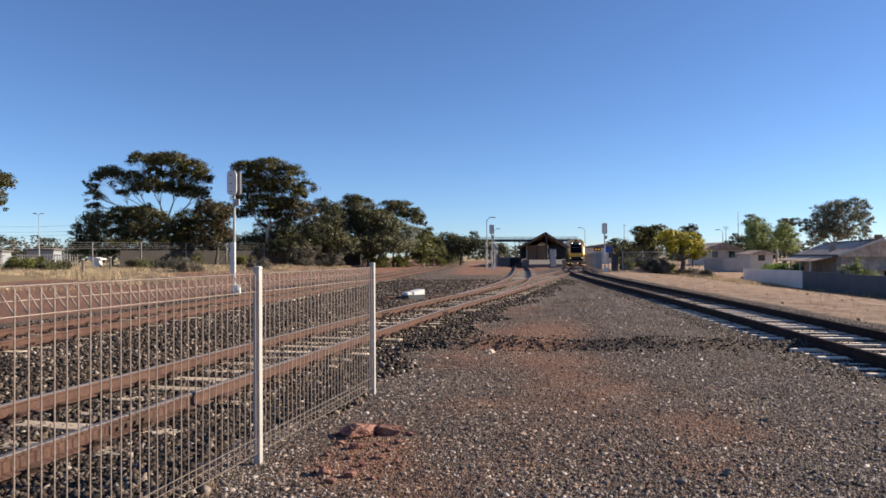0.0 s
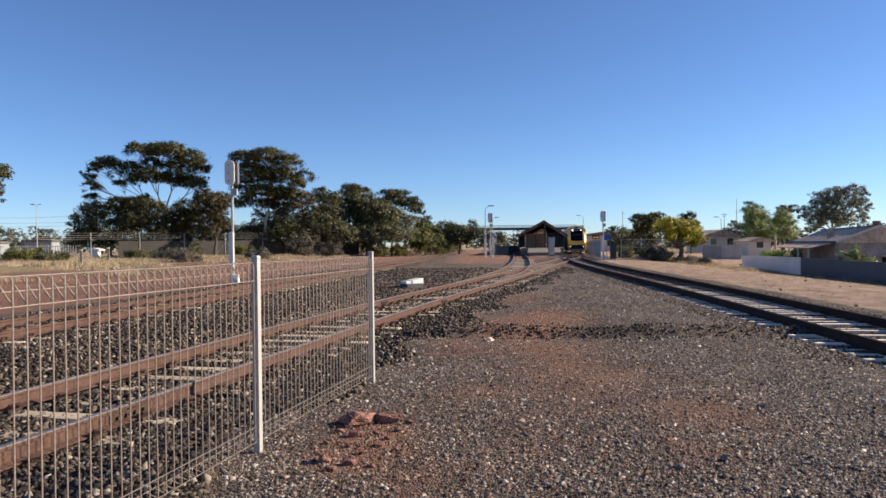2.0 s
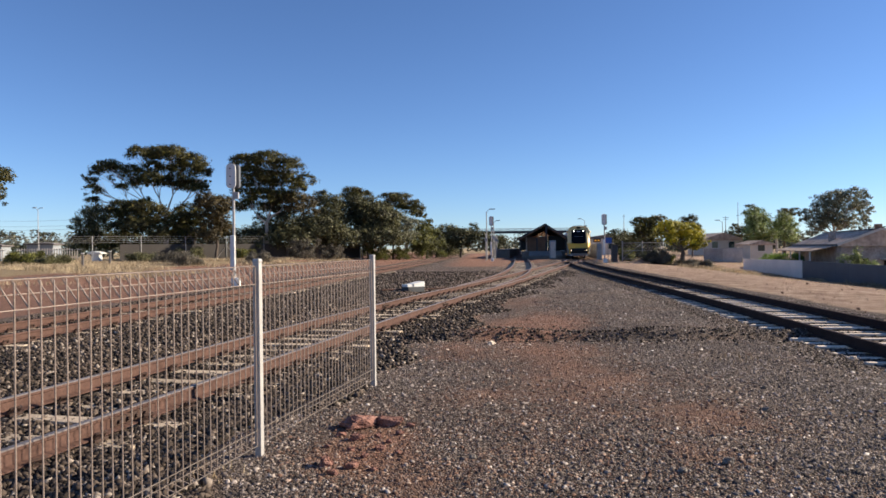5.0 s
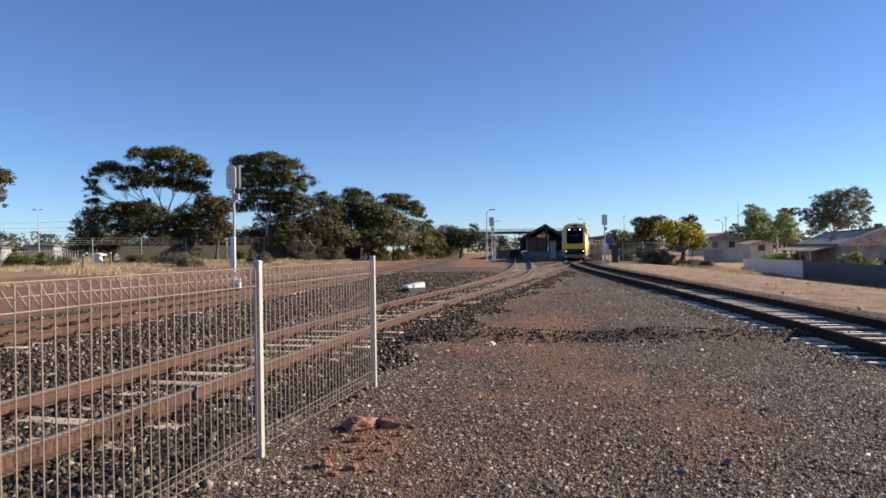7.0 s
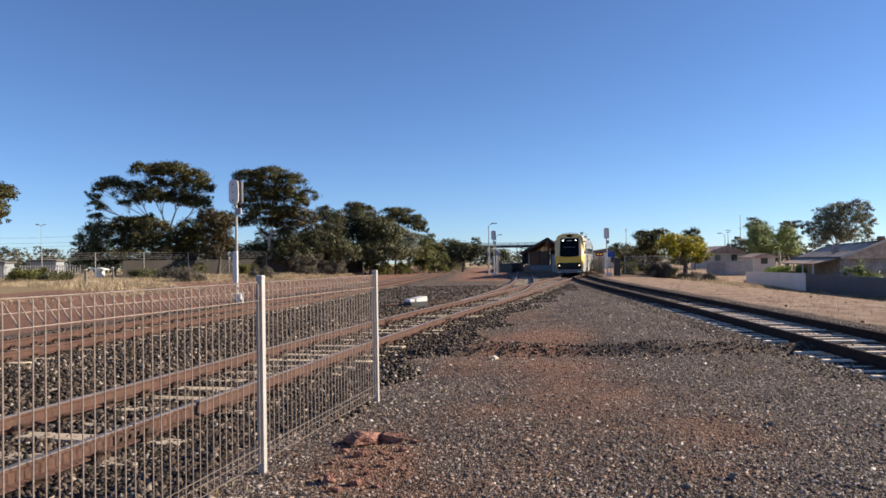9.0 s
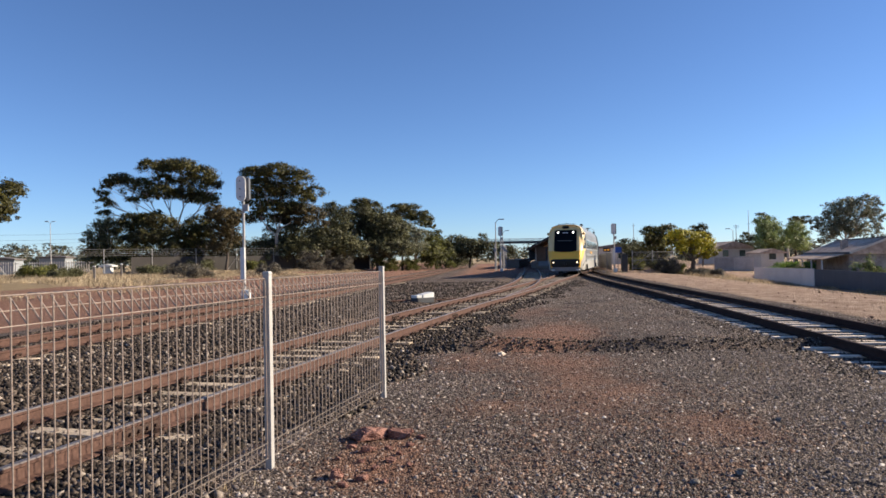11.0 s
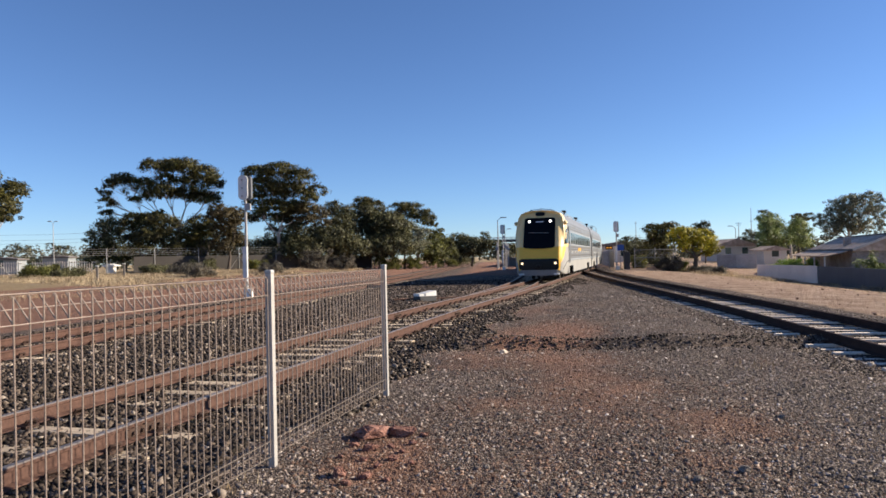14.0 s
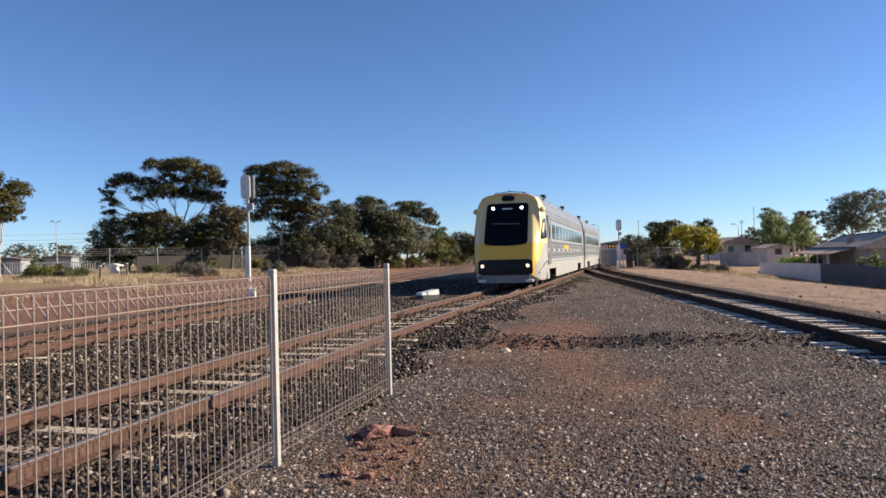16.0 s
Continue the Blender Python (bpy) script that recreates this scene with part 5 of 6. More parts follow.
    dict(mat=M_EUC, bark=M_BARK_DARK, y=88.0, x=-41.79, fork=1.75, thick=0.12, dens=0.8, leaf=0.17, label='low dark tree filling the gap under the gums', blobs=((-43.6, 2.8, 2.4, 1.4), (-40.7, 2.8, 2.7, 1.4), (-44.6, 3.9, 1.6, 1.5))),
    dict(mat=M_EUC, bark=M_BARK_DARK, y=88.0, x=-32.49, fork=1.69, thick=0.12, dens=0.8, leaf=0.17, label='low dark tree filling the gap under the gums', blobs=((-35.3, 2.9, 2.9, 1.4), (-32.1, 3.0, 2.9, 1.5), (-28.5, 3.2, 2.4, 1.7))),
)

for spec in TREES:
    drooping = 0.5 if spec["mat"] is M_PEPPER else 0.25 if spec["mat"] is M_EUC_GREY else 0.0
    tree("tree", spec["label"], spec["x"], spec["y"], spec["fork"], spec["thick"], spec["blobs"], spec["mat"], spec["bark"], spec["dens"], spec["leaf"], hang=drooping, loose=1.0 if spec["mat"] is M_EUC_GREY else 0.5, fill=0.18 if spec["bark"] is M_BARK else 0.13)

# low shrubs: label, x, y, width, height, material
SHRUBS = (
    ("grey twiggy shrub before the screened fence", -16.6, 84, 3.4, 2.3, M_TWIG), ("grey twiggy shrub before the screened fence", -13.6, 86, 2.6, 2.0, M_TWIG),
    ("dense green shrub beside the loop track", -8.9, 96, 2.6, 1.9, M_SCRUB), ("dense green shrub beside the loop track", -6.2, 99, 2.4, 1.7, M_SCRUB),
    ("olive shrub at the thicket's edge", -3.4, 104, 2.8, 2.6, M_SCRUB), ("olive shrub at the thicket's edge", -0.8, 112, 3.0, 2.8, M_SCRUB),
    ("olive shrub at the thicket's edge", 1.0, 122, 3.0, 3.2, M_EUC_GREY), ("grey-green shrub at the thicket's edge", 2.6, 140, 3.4, 3.6, M_EUC_GREY),
    # the two scrubs at the fence's end are added to darken a bright gap
    ("scrub added to shade the gap at the screened fence's end", -12.9, 100, 3.0, 2.4, M_SCRUB), ("scrub added to shade the gap at the screened fence's end", -10.4, 101.5, 2.8, 2.2, M_SCRUB), ("low scrub behind the screened fence", -15.4, 97, 3.0, 2.2, M_EUC_GREY), ("low scrub behind the screened fence", -33.5, 82, 3.0, 1.9, M_EUC), ("low scrub behind the screened fence", -24.5, 88, 3.0, 2.4, M_EUC_GREY),
    ("low grey-green saltbush in dry grass", -35.0, 58, 3.0, 1.0, M_SCRUB), ("low grey-green saltbush in dry grass", -31.5, 56, 1.6, 0.7, M_EUC_GREY),
    ("dry bush in straw grass", -20.5, 55, 1.6, 0.8, M_TWIG), ("dry bush in straw grass", -24.0, 62, 2.2, 0.9, M_TWIG), ("low grey-green saltbush in dry grass", -28.5, 66, 2.0, 0.8, M_EUC_GREY), ("dry bush in straw grass", -17.5, 66, 1.6, 0.9, M_TWIG), ("low shrub under the gum trees", -29.0, 80, 2.6, 1.6, M_EUC_GREY), ("low shrub under the gum trees", -23.5, 82, 2.4, 1.3, M_SCRUB),
    ("lime green garden shrub behind the white wall", 36.9, 73, 2.4, 2.5, M_LIME), ("lime green garden shrub behind the white wall", 35.4, 75, 2.0, 2.3, M_LIME),
    ("pale green garden shrub behind the dark fence", 34.8, 58.4, 1.8, 3.0, M_PEPPER), ("grey-green scrub under the wattle", 21.6, 68, 1.3, 0.9, M_SCRUB),
    ("low scrub beside the wire gate", 19.9, 76, 1.2, 1.2, M_SCRUB), ("dark scrub behind the wire gate", 23.4, 82, 2.6, 3.2, M_EUC),
    ("dry scrub under the wattle", 24.4, 66, 1.2, 0.6, M_TWIG), ("grey twiggy scrub beside the wattle", 20.4, 67, 1.5, 1.2, M_TWIG), ("grey-green scrub beside the wattle", 21.0, 70, 1.8, 1.1, M_EUC_GREY), ("dry scrub under the wattle", 22.9, 65.4, 1.0, 0.6, M_TWIG),
)
for label, x, y, w, h, mat in SHRUBS:
    z = float(height(x, y))
    lumps = tuple((x + random.uniform(-0.5, 0.5) * w, z + h * random.uniform(0.15, 0.85), w * random.uniform(0.08, 0.18), h * random.uniform(0.08, 0.2)) for _ in range(16))
    lumps += ((x - w * 0.2, z + h * 0.2, w * 0.28, h * 0.18), (x + w * 0.2, z + h * 0.2, w * 0.28, h * 0.18))
    tree("shrub", label, x, y, z + h * 0.2, 0.04, lumps, mat, M_BARK_DARK, 1.0, 0.10, "shrub", 0.4, 2.0, 0.26)


def far_woods():
    """The low line of trees along the horizon."""
    rng = np.random.default_rng(11)
    blobs, Vs, Fs, k = [], [], [], 0
    for x0, x1, y, h, n in ((-190, -88, 220, 8.5, 44), (-85, -30, 150, 4.4, 20), (-10, 26, 230, 6.0, 26), (30, 60, 170, 4.6, 18), (46, 76, 150, 4.2, 14), (60, 190, 240, 6.5, 40), (-320, -120, 330, 12.0, 40), (20, 60, 300, 7.5, 16)):
        for _ in range(n):
            x, w = rng.uniform(x0, x1), rng.uniform(2.0, 4.5)
            hh = h * rng.uniform(0.5, 1.1)
            yy = y + rng.uniform(-12, 12)
            V, F_ = leaves([(x, hh * 0.65, w, hh * 0.35), (x + w * 0.3, hh * 0.3, w * 1.1, hh * 0.3)], lambda q: yy, 0.055, 0.5, rng)
            Vs.append(V), Fs.append(F_ + k)
            k += len(V)
    ob = mesh_object("far_woods", np.concatenate(Vs), np.concatenate(Fs), M_FARWOOD)
    tagged(ob, "low hazy line of distant trees on the horizon", "woods", kind="stuff")


far_woods()


def grass(name, label, n, where, tall, mat, seed):
    rng = np.random.default_rng(seed)
    x, y = where(rng, n)
    n = len(x)
    z = height(x, y)
    a = rng.uniform(0, 2 * np.pi, n)
    h = tall * rng.uniform(0.3, 1.2, n) * (0.75 + 0.5 * wobble(x, y, 0.9, 4.0))
    w = 0.006 + 0.00022 * np.abs(y)
    lx, ly = rng.normal(0, 0.4, n) * h, rng.normal(0, 0.4, n) * h
    dx, dy = np.cos(a) * w, np.sin(a) * w
    V = np.stack([np.stack([x - dx, y - dy, z - 0.02], -1), np.stack([x + dx, y + dy, z - 0.02], -1), np.stack([x + lx, y + ly, z + h], -1)], 1)
    ob = mesh_object(name, V.reshape(-1, 3), np.arange(3 * n).reshape(-1, 3), mat)
    tagged(ob, label, "grass", kind="stuff")


def dry_places(rng, n):
    y = rng.uniform(27, 88, n)
    x = LOOP.at(y) - 10.0 - rng.uniform(0, 1, n) ** 1.2 * 30
    keep = 1.3 * wobble(x, y, 0.4, 3.0) + 0.6 * wobble(x, y, 1.3, 8.0) + rng.uniform(-0.55, 0.75, n) > 0.16
    return x[keep], y[keep]


def verge_places(rng, n):
    y = rng.uniform(20, 78, n)
    x = SIDING.at(y) + 2.5 + rng.uniform(0, 1, n) ** 0.5 * 22
    keep = wobble(x, y, 0.8, 1.0) + rng.uniform(-0.6, 0.6, n) > 0.15
    return x[keep], y[keep]


def wall_foot_places(rng, n):
    y = rng.uniform(62, 82, n)
    x = 21.5 + rng.uniform(0, 1, n) * 11.5
    keep = wobble(x, y, 0.7, 2.0) + 0.6 * wobble(x, y, 2.3, 6.0) + rng.uniform(-0.4, 0.4, n) > 0.0
    fy = rng.uniform(44, 66, n // 5)
    fx = np.interp(fy, (33.0, 48.5, 66.0), (28.6, 31.6, 34.1)) - 0.25 - rng.exponential(0.3, n // 5)
    tuft = wobble(fx, fy, 1.1, 9.0) + rng.uniform(-0.3, 0.3, n // 5) > 0.1
    return np.concatenate([x[keep], fx[tuft]]), np.concatenate([y[keep], fy[tuft]])


def tuft_places(rng, n):
    cx = rng.choice((-1.55, -1.75, 3.86, 16.0, 17.0, 15.2), n, p=(0.1, 0.1, 0.05, 0.25, 0.25, 0.25))
    cy = np.select([cx == -1.55, cx == -1.75, cx == 3.86, cx == 16.0, cx == 17.0], [4.7, 4.3, 9.3, 67.0, 70.0], 64.0)
    s = np.where(cy > 20, 0.9, 0.16)
    return cx + rng.normal(0, 1, n) * s, cy + rng.normal(0, 1, n) * s


grass("dry_grass", "tall straw-coloured dry grass before the fence", 110000, dry_places, 0.34, M_STRAW, 5)
grass("verge_grass", "sparse dry grass on the sandy verge", 30000, verge_places, 0.075, M_STRAW, 6)
grass("wall_foot_grass", "long dry grass before the garden walls and scrub", 26000, wall_foot_places, 0.36, M_STRAW, 8)
grass("dry_weeds", "small tufts of dry weeds in gravel", 420, tuft_places, 0.13, M_STRAW, 7)

# ---- signals, boxes and lamps ----


def rounded_plate(w, h, d, r=0.12):
    bm = bmesh.new()
    ring = []
    for cx, cz, a0 in ((w / 2 - r, h / 2 - r, 0), (-w / 2 + r, h / 2 - r, 90), (-w / 2 + r, -h / 2 + r, 180), (w / 2 - r, -h / 2 + r, 270)):
        for k in range(5):
            a = radians(a0 + k * 22.5)
            ring.append((cx + r * math.cos(a), cz + r * math.sin(a)))
    fa = [bm.verts.new((x, -d / 2, z)) for x, z in ring]
    fb = [bm.verts.new((x, d / 2, z)) for x, z in ring]
    bm.faces.new(fa), bm.faces.new(fb)
    for i in range(len(ring)):
        bm.faces.new((fa[i], fa[(i + 1) % len(ring)], fb[(i + 1) % len(ring)], fb[i]))
    return done(bm)


def signal_post(x, y, tall, w, h, turn, label):
    z = float(height(x, y))
    s = empty("railway_signal", pose(x, y, z, 0, 0, turn), label, "railway signal", "railway signals")
    part("mast", tube(bmesh.new(), [(0, 0, 0), (0, 0, tall - h + 0.05)], [0.07, 0.055], 12), M_GALV, s)
    part("base_sleeve", box(bmesh.new(), 0.2, 0.2, 1.5, -0.05, 0, 0.7, bevel=0.03), M_WHITE, s, "white base housing")
    part("footing", box(bmesh.new(), 0.34, 0.34, 0.42, 0.06, 0, -0.05, bevel=0.05), M_WHITE, s)
    head = part("signal_head", rounded_plate(w * 0.66, h, 0.10, 0.19), M_WHITE, s, "white rounded signal backboard", m=pose(-w * 0.12, -0.06, tall - h / 2))
    part("hood", rounded_plate(w * 0.5, h * 0.94, 0.26, 0.1), M_HOOD, head, "dark grey hooded case", m=pose(w * 0.28, 0.16, 0.0))
    bolt = None
    for dz in (-0.34, -0.02, 0.3):
        m = pose(-0.03, -0.06, dz * h, 90, 0, 0)
        if bolt is None:
            bolt = part("bolt", tube(bmesh.new(), [(0, 0, -0.01), (0, 0, 0.02)], 0.026, 8), M_BLACK, head, m=m)
        else:
            again(bolt, m)
    part("bracket", box(bmesh.new(), 0.22, 0.16, 0.3, 0.12, 0, tall - h - 0.45, bevel=0.02), M_GALV, s)
    return s


signal_post(-9.0, 30.0, 5.3, 0.62, 1.08, 0, "white-backed railway signal on galvanised mast beside the loop track")
signal_post(5.62, 80.0, 5.15, 0.62, 1.1, 0, "distant railway signal on galvanised mast between the tracks")
signal_post(15.35, 66.0, 4.6, 0.58, 1.05, 0, "railway signal on galvanised mast beside the slat fence")


def point_machine():
    x, y = -1.05, 25.2
    b = empty("point_machine", pose(x, y, float(height(x, y)), 0, 0, 38), "white-lidded point machine box beside the turnout", "point machine")
    part("base", box(bmesh.new(), 0.72, 0.44, 0.2, -0.06, 0, -0.02, bevel=0.02), M_DARKMETAL, b)
    bm = box(bmesh.new(), 0.5, 0.42, 0.22, 0.07, 0, 0.14, bevel=0.03)
    for v in bm.verts:
        if v.co.z > 0.3 and v.co.x < 0:
            v.co.z -= 0.07
    part("lid", bm, M_WHITE, b, "white painted lid")
    part("lower_lid", box(bmesh.new(), 0.24, 0.36, 0.1, -0.31, 0, 0.17, bevel=0.02), M_WHITE, b)
    part("throw_rod", tube(bmesh.new(), [(-0.5, 0.1, 0.1), (-1.3, 0.16, 0.1)], 0.03, 6), M_RAIL, b)
    part("drive_rod", tube(bmesh.new(), [(0.3, 0.0, 0.06), (1.6, -0.1, 0.06)], 0.025, 6), M_RAIL, b)


point_machine()


def rock(name, x, y, w, d, h, mat, label, seed):
    rng = random.Random(seed)
    bm = bmesh.new()
    for _ in range(22):
        v = Vector((rng.gauss(0, 1), rng.gauss(0, 1), rng.gauss(0, 1))).normalized() * rng.uniform(0.38, 0.55)
        v.z = max(-0.28, min(0.32, v.z))
        bm.verts.new(v)
    hull = bmesh.ops.convex_hull(bm, input=bm.verts[:])
    bmesh.ops.delete(bm, geom=[g for g in hull["geom_interior"] if isinstance(g, bmesh.types.BMVert)], context="VERTS")
    bmesh.ops.bevel(bm, geom=bm.edges[:], offset=0.03, segments=1, affect="EDGES")
    bmesh.ops.triangulate(bm, faces=bm.faces[:])
    bmesh.ops.subdivide_edges(bm, edges=bm.edges[:], cuts=2)
    bm.normal_update()
    for v in bm.verts:
        v.co += v.normal * (0.10 * noise.noise(v.co * 5 + Vector((seed, 0, 0))) + 0.05 * noise.noise(v.co * 13 + Vector((0, seed, 0))))
    bm.transform(Matrix.Diagonal((w, d, h * 1.3, 1)))
    ob = part(name, bm, mat, None, m=pose(x, y, float(height(x, y)) + h * 0.28, rng.uniform(-8, 8), rng.uniform(-8, 8), rng.uniform(-40, 40)))
    return tagged(ob, label, "rock", "red rocks by the fence" if mat is M_REDROCK else "loose stones")


for i, (x, y, w, d, h) in enumerate(((-0.76, 6.06, 0.42, 0.26, 0.14), (-0.5, 6.12, 0.3, 0.2, 0.11), (-0.72, 5.62, 0.15, 0.1, 0.08), (-0.86, 4.95, 0.13, 0.1, 0.09), (-0.78, 4.75, 0.1, 0.08, 0.06), (-0.5, 5.35, 0.1, 0.08, 0.06), (-0.86, 5.75, 0.1, 0.07, 0.05), (-0.38, 5.8, 0.08, 0.07, 0.05), (-0.6, 5.15, 0.07, 0.06, 0.05), (-0.42, 6.2, 0.14, 0.1, 0.06), (-0.3, 6.05, 0.09, 0.08, 0.05), (-0.55, 5.72, 0.08, 0.06, 0.04), (-0.45, 5.55, 0.06, 0.05, 0.04), (-0.72, 5.32, 0.08, 0.06, 0.04), (-0.36, 5.25, 0.07, 0.05, 0.04), (-0.92, 5.4, 0.06, 0.05, 0.035), (-0.66, 4.9, 0.12, 0.09, 0.06), (-0.5, 4.85, 0.07, 0.06, 0.04))):
    rock("red_rock", x, y, w, d, h, M_REDROCK, "broken red-brown rock lying on red gravel", i + 1)
for i, (x, y, s) in enumerate(((1.99, 4.88, 0.09), (1.6, 4.7, 0.07), (2.95, 6.4, 0.06), (0.2, 5.1, 0.05), (0.75, 11.05, 0.12), (3.4, 7.4, 0.05), (4.2, 5.9, 0.06), (2.5, 8.3, 0.05), (-0.3, 9.2, 0.05), (0.4, 6.7, 0.045), (1.2, 7.9, 0.045), (5.55, 9.45, 0.1), (5.9, 9.2, 0.1))):
    pale = s >= 0.1
    rock("loose_stone", x, y, s * 1.2, s, s * 0.7, M_SLEEPER_PALE if pale else M_CONC, "pale broken stone lying on gravel" if pale else "grey loose stone lying on gravel", i + 40)


def bollard(x, y, h, label):
    b = empty("marker_post", pose(x, y, float(height(x, y)), 0, 0, 12), label, "post", "marker posts")
    part("shaft", box(bmesh.new(), 0.14, 0.14, h, 0, 0, -0.05, bevel=0.015), M_CONC, b)
    part("top", box(bmesh.new(), 0.18, 0.18, 0.07, 0, 0, h - 0.05, bevel=0.02), M_WHITE, b)


bollard(-24.6, 47.5, 0.95, "short pale concrete marker post in dry grass")
bollard(-26.8, 56.0, 1.1, "short pale concrete marker post in dry grass")
bollard(-11.2, 97.0, 2.2, "tall white gate post at the screened fence's end")


def lamp_post(x, y, h, arm, label, twin=False):
    p = empty("street_lamp", pose(x, y, float(height(x, y))), label, "lamp post", "lamp posts")
    part("pole", tube(bmesh.new(), [(0, 0, 0), (0, 0, h * 0.55), (0, 0, h)], [0.09, 0.07, 0.05], 8), M_GALV, p)
    part("arm", tube(bmesh.new(), [(0, 0, h - 0.05), (arm * 0.5, 0, h + 0.2), (arm, 0, h + 0.35)], 0.035, 6), M_GALV, p)
    part("lamp_head", box(bmesh.new(), 0.75, 0.26, 0.12, arm + 0.3 * (1 if arm > 0 else -1), 0, h + 0.3, bevel=0.03, m=None), M_GREYP, p)
    if twin:
        part("arm", tube(bmesh.new(), [(0, 0, h - 0.05), (-arm * 0.5, 0, h + 0.2), (-arm, 0, h + 0.35)], 0.035, 6), M_GALV, p)
        part("lamp_head", box(bmesh.new(), 0.75, 0.26, 0.2, -arm - 0.3, 0, h + 0.3, bevel=0.03), M_GREYP, p)


lamp_post(5.7, 90.0, 6.2, 0.45, "slim grey lamp post between the tracks")
lamp_post(9.4, 128.0, 6.2, 0.5, "slim grey lamp post at the platform")
lamp_post(28.6, 140.0, 6.8, -0.7, "slim grey lamp post beyond the station")
lamp_post(-81.4, 140.0, 9.8, 0.4, "tall yard floodlight pole with twin heads", True)
lamp_post(47.5, 118.0, 5.4, -0.6, "distant street lamp among the houses")
for x, y, h in ((5.2, 84, 3.2), (6.3, 86, 3.6), (6.9, 92, 3.4), (7.6, 99, 3.4), (8.2, 105, 3.3), (17.6, 112, 3.8), (8.6, 112, 3.2)):
    s = empty("yard_post", pose(x, y, float(height(x, y))), "slim pale steel post beside the platform track", "post", "yard posts")
    part("shaft", tube(bmesh.new(), [(0, 0, 0), (0, 0, h)], 0.06, 8), M_GALV, s)
    part("plate", box(bmesh.new(), 0.3, 0.05, 0.4, 0, -0.06, h * 0.72), M_GREYP, s)


# ---- station ----


def station():
    # length stretched to 90 m so its shadow runs far along the ground
    x0, y0, ln = 14.75, 100.0, 90.0
    a = -math.degrees(math.atan(0.135))
    st = empty("station_building", pose(x0, y0, 0, 0, 0, a), "station building with brown gabled canopy roof on dark posts", "station")
    zr, zl, w, wr = 4.9, 2.75, 4.0, 3.3
    for s, ww in ((-1, w), (1, wr)):
        bm = bmesh.new()
        c = [(0, zr), (s * ww, zl), (s * ww, zl - 0.14), (0, zr - 0.14)]
        fa = [bm.verts.new((x, 0, z)) for x, z in c]
        fb = [bm.verts.new((x, ln, z)) for x, z in c]
        bm.faces.new(fa), bm.faces.new(fb)
        for i in range(4):
            bm.faces.new((fa[i], fa[(i + 1) % 4], fb[(i + 1) % 4], fb[i]))
        part("roof_slope", done(bm), M_ROOF, st, "rust-brown sheet roof")
        rib = None
        for i in range(40):
            ang = math.degrees(math.atan2(zr - zl, ww))
            m = pose(s * ww / 2, i * ln / 40 + 0.3, (zr + zl) / 2 + 0.01, 0, s * ang, 0)
            if rib is None:
                rib = part("roof_rib", box(bmesh.new(), math.hypot(ww, zr - zl), 0.08, 0.05), M_ROOF, st, m=m)
            else:
                again(rib, m)
        part("barge_board", box(bmesh.new(), math.hypot(ww, zr - zl) + 0.1, 0.08, 0.16, bevel=0.01), M_DARKMETAL, st, m=pose(s * ww / 2, -0.06, (zr + zl) / 2 - 0.15, 0, s * math.degrees(math.atan2(zr - zl, ww)), 0))
    for s, ww in ((-1, w), (1, wr)):
        ang = math.degrees(math.atan2(zr - zl, ww))
        part("soffit", box(bmesh.new(), math.hypot(ww, zr - zl) - 0.15, ln - 0.2, 0.03), M_SOFFIT, st, "pale brown canopy lining", m=pose(s * ww / 2, ln / 2, (zr + zl) / 2 - 0.2, 0, s * ang, 0))
        rafter = None
        for k in range(14):
            m = pose(s * ww / 2, 0.3 + k * 2.8, (zr + zl) / 2 - 0.33, 0, s * ang, 0)
            if rafter is None:
                rafter = part("rafter", box(bmesh.new(), math.hypot(ww, zr - zl) - 0.3, 0.12, 0.13), M_BRICK, st, m=m)
            else:
                again(rafter, m)
    post = None
    for k in range(16):
        for u in (-w + 0.4, -1.2, wr - 0.4):
            m = pose(u, 0.4 + k * 5.6, 1.0)
            if post is None:
                post = part("canopy_post", box(bmesh.new(), 0.18, 0.18, 1.9, bevel=0.02), M_DARKMETAL, st, m=m)
            else:
                again(post, m)
    part("station_wall", box(bmesh.new(), 2.9, 60, 2.1, -1.2, 32, 0.98), M_BRICK, st, "brown brick station wall")
    pier = None
    for k in range(12):
        m = pose(-2.72, 2.2 + k * 2.3, 0.98)
        if pier is None:
            pier = part("pier", box(bmesh.new(), 0.18, 0.5, 2.0, bevel=0.01), M_SOFFIT, st, m=m)
        else:
            again(pier, m)
    part("gable_mast", box(bmesh.new(), 0.26, 0.26, 3.9, 0.15, 0.2, 0.98, bevel=0.02), M_DARKMETAL, st)
    for i in range(6):
        for s in (-1, 1):
            part("window", box(bmesh.new(), 0.06, 1.2, 1.0, -0.6 + s * 1.82, 8 + i * 4.6, 1.5, bevel=0.01), M_GLASS, st)
    # a black panel paints the dim space under the canopy's right half
    part("dark_screen", box(bmesh.new(), 2.6, 0.1, 2.2, 1.75, 3.2, 0.98), M_BLACK, st, "black panel standing for the shade under the canopy")
    # island platform with a ramped end
    pl = empty("platform", pose(x0, y0, 0, 0, 0, a), "concrete island platform with ramped end", "platform", kind="structure")
    bm = box(bmesh.new(), 6.0, 110, 1.0, -0.3, 51, -0.02, bevel=0.03)
    part("slab", bm, M_CONC, pl)
    bm = box(bmesh.new(), 4.4, 4.0, 0.98, -0.1, -6.0, -0.02, bevel=0.03)
    for v in bm.verts:
        if v.co.y < -6 and v.co.z > 0.5:
            v.co.z -= 0.55
    part("ramp", bm, M_CONC, pl)
    part("edge_strip", box(bmesh.new(), 0.5, 110, 0.03, 2.4, 51, 0.985), M_WHITE, pl)
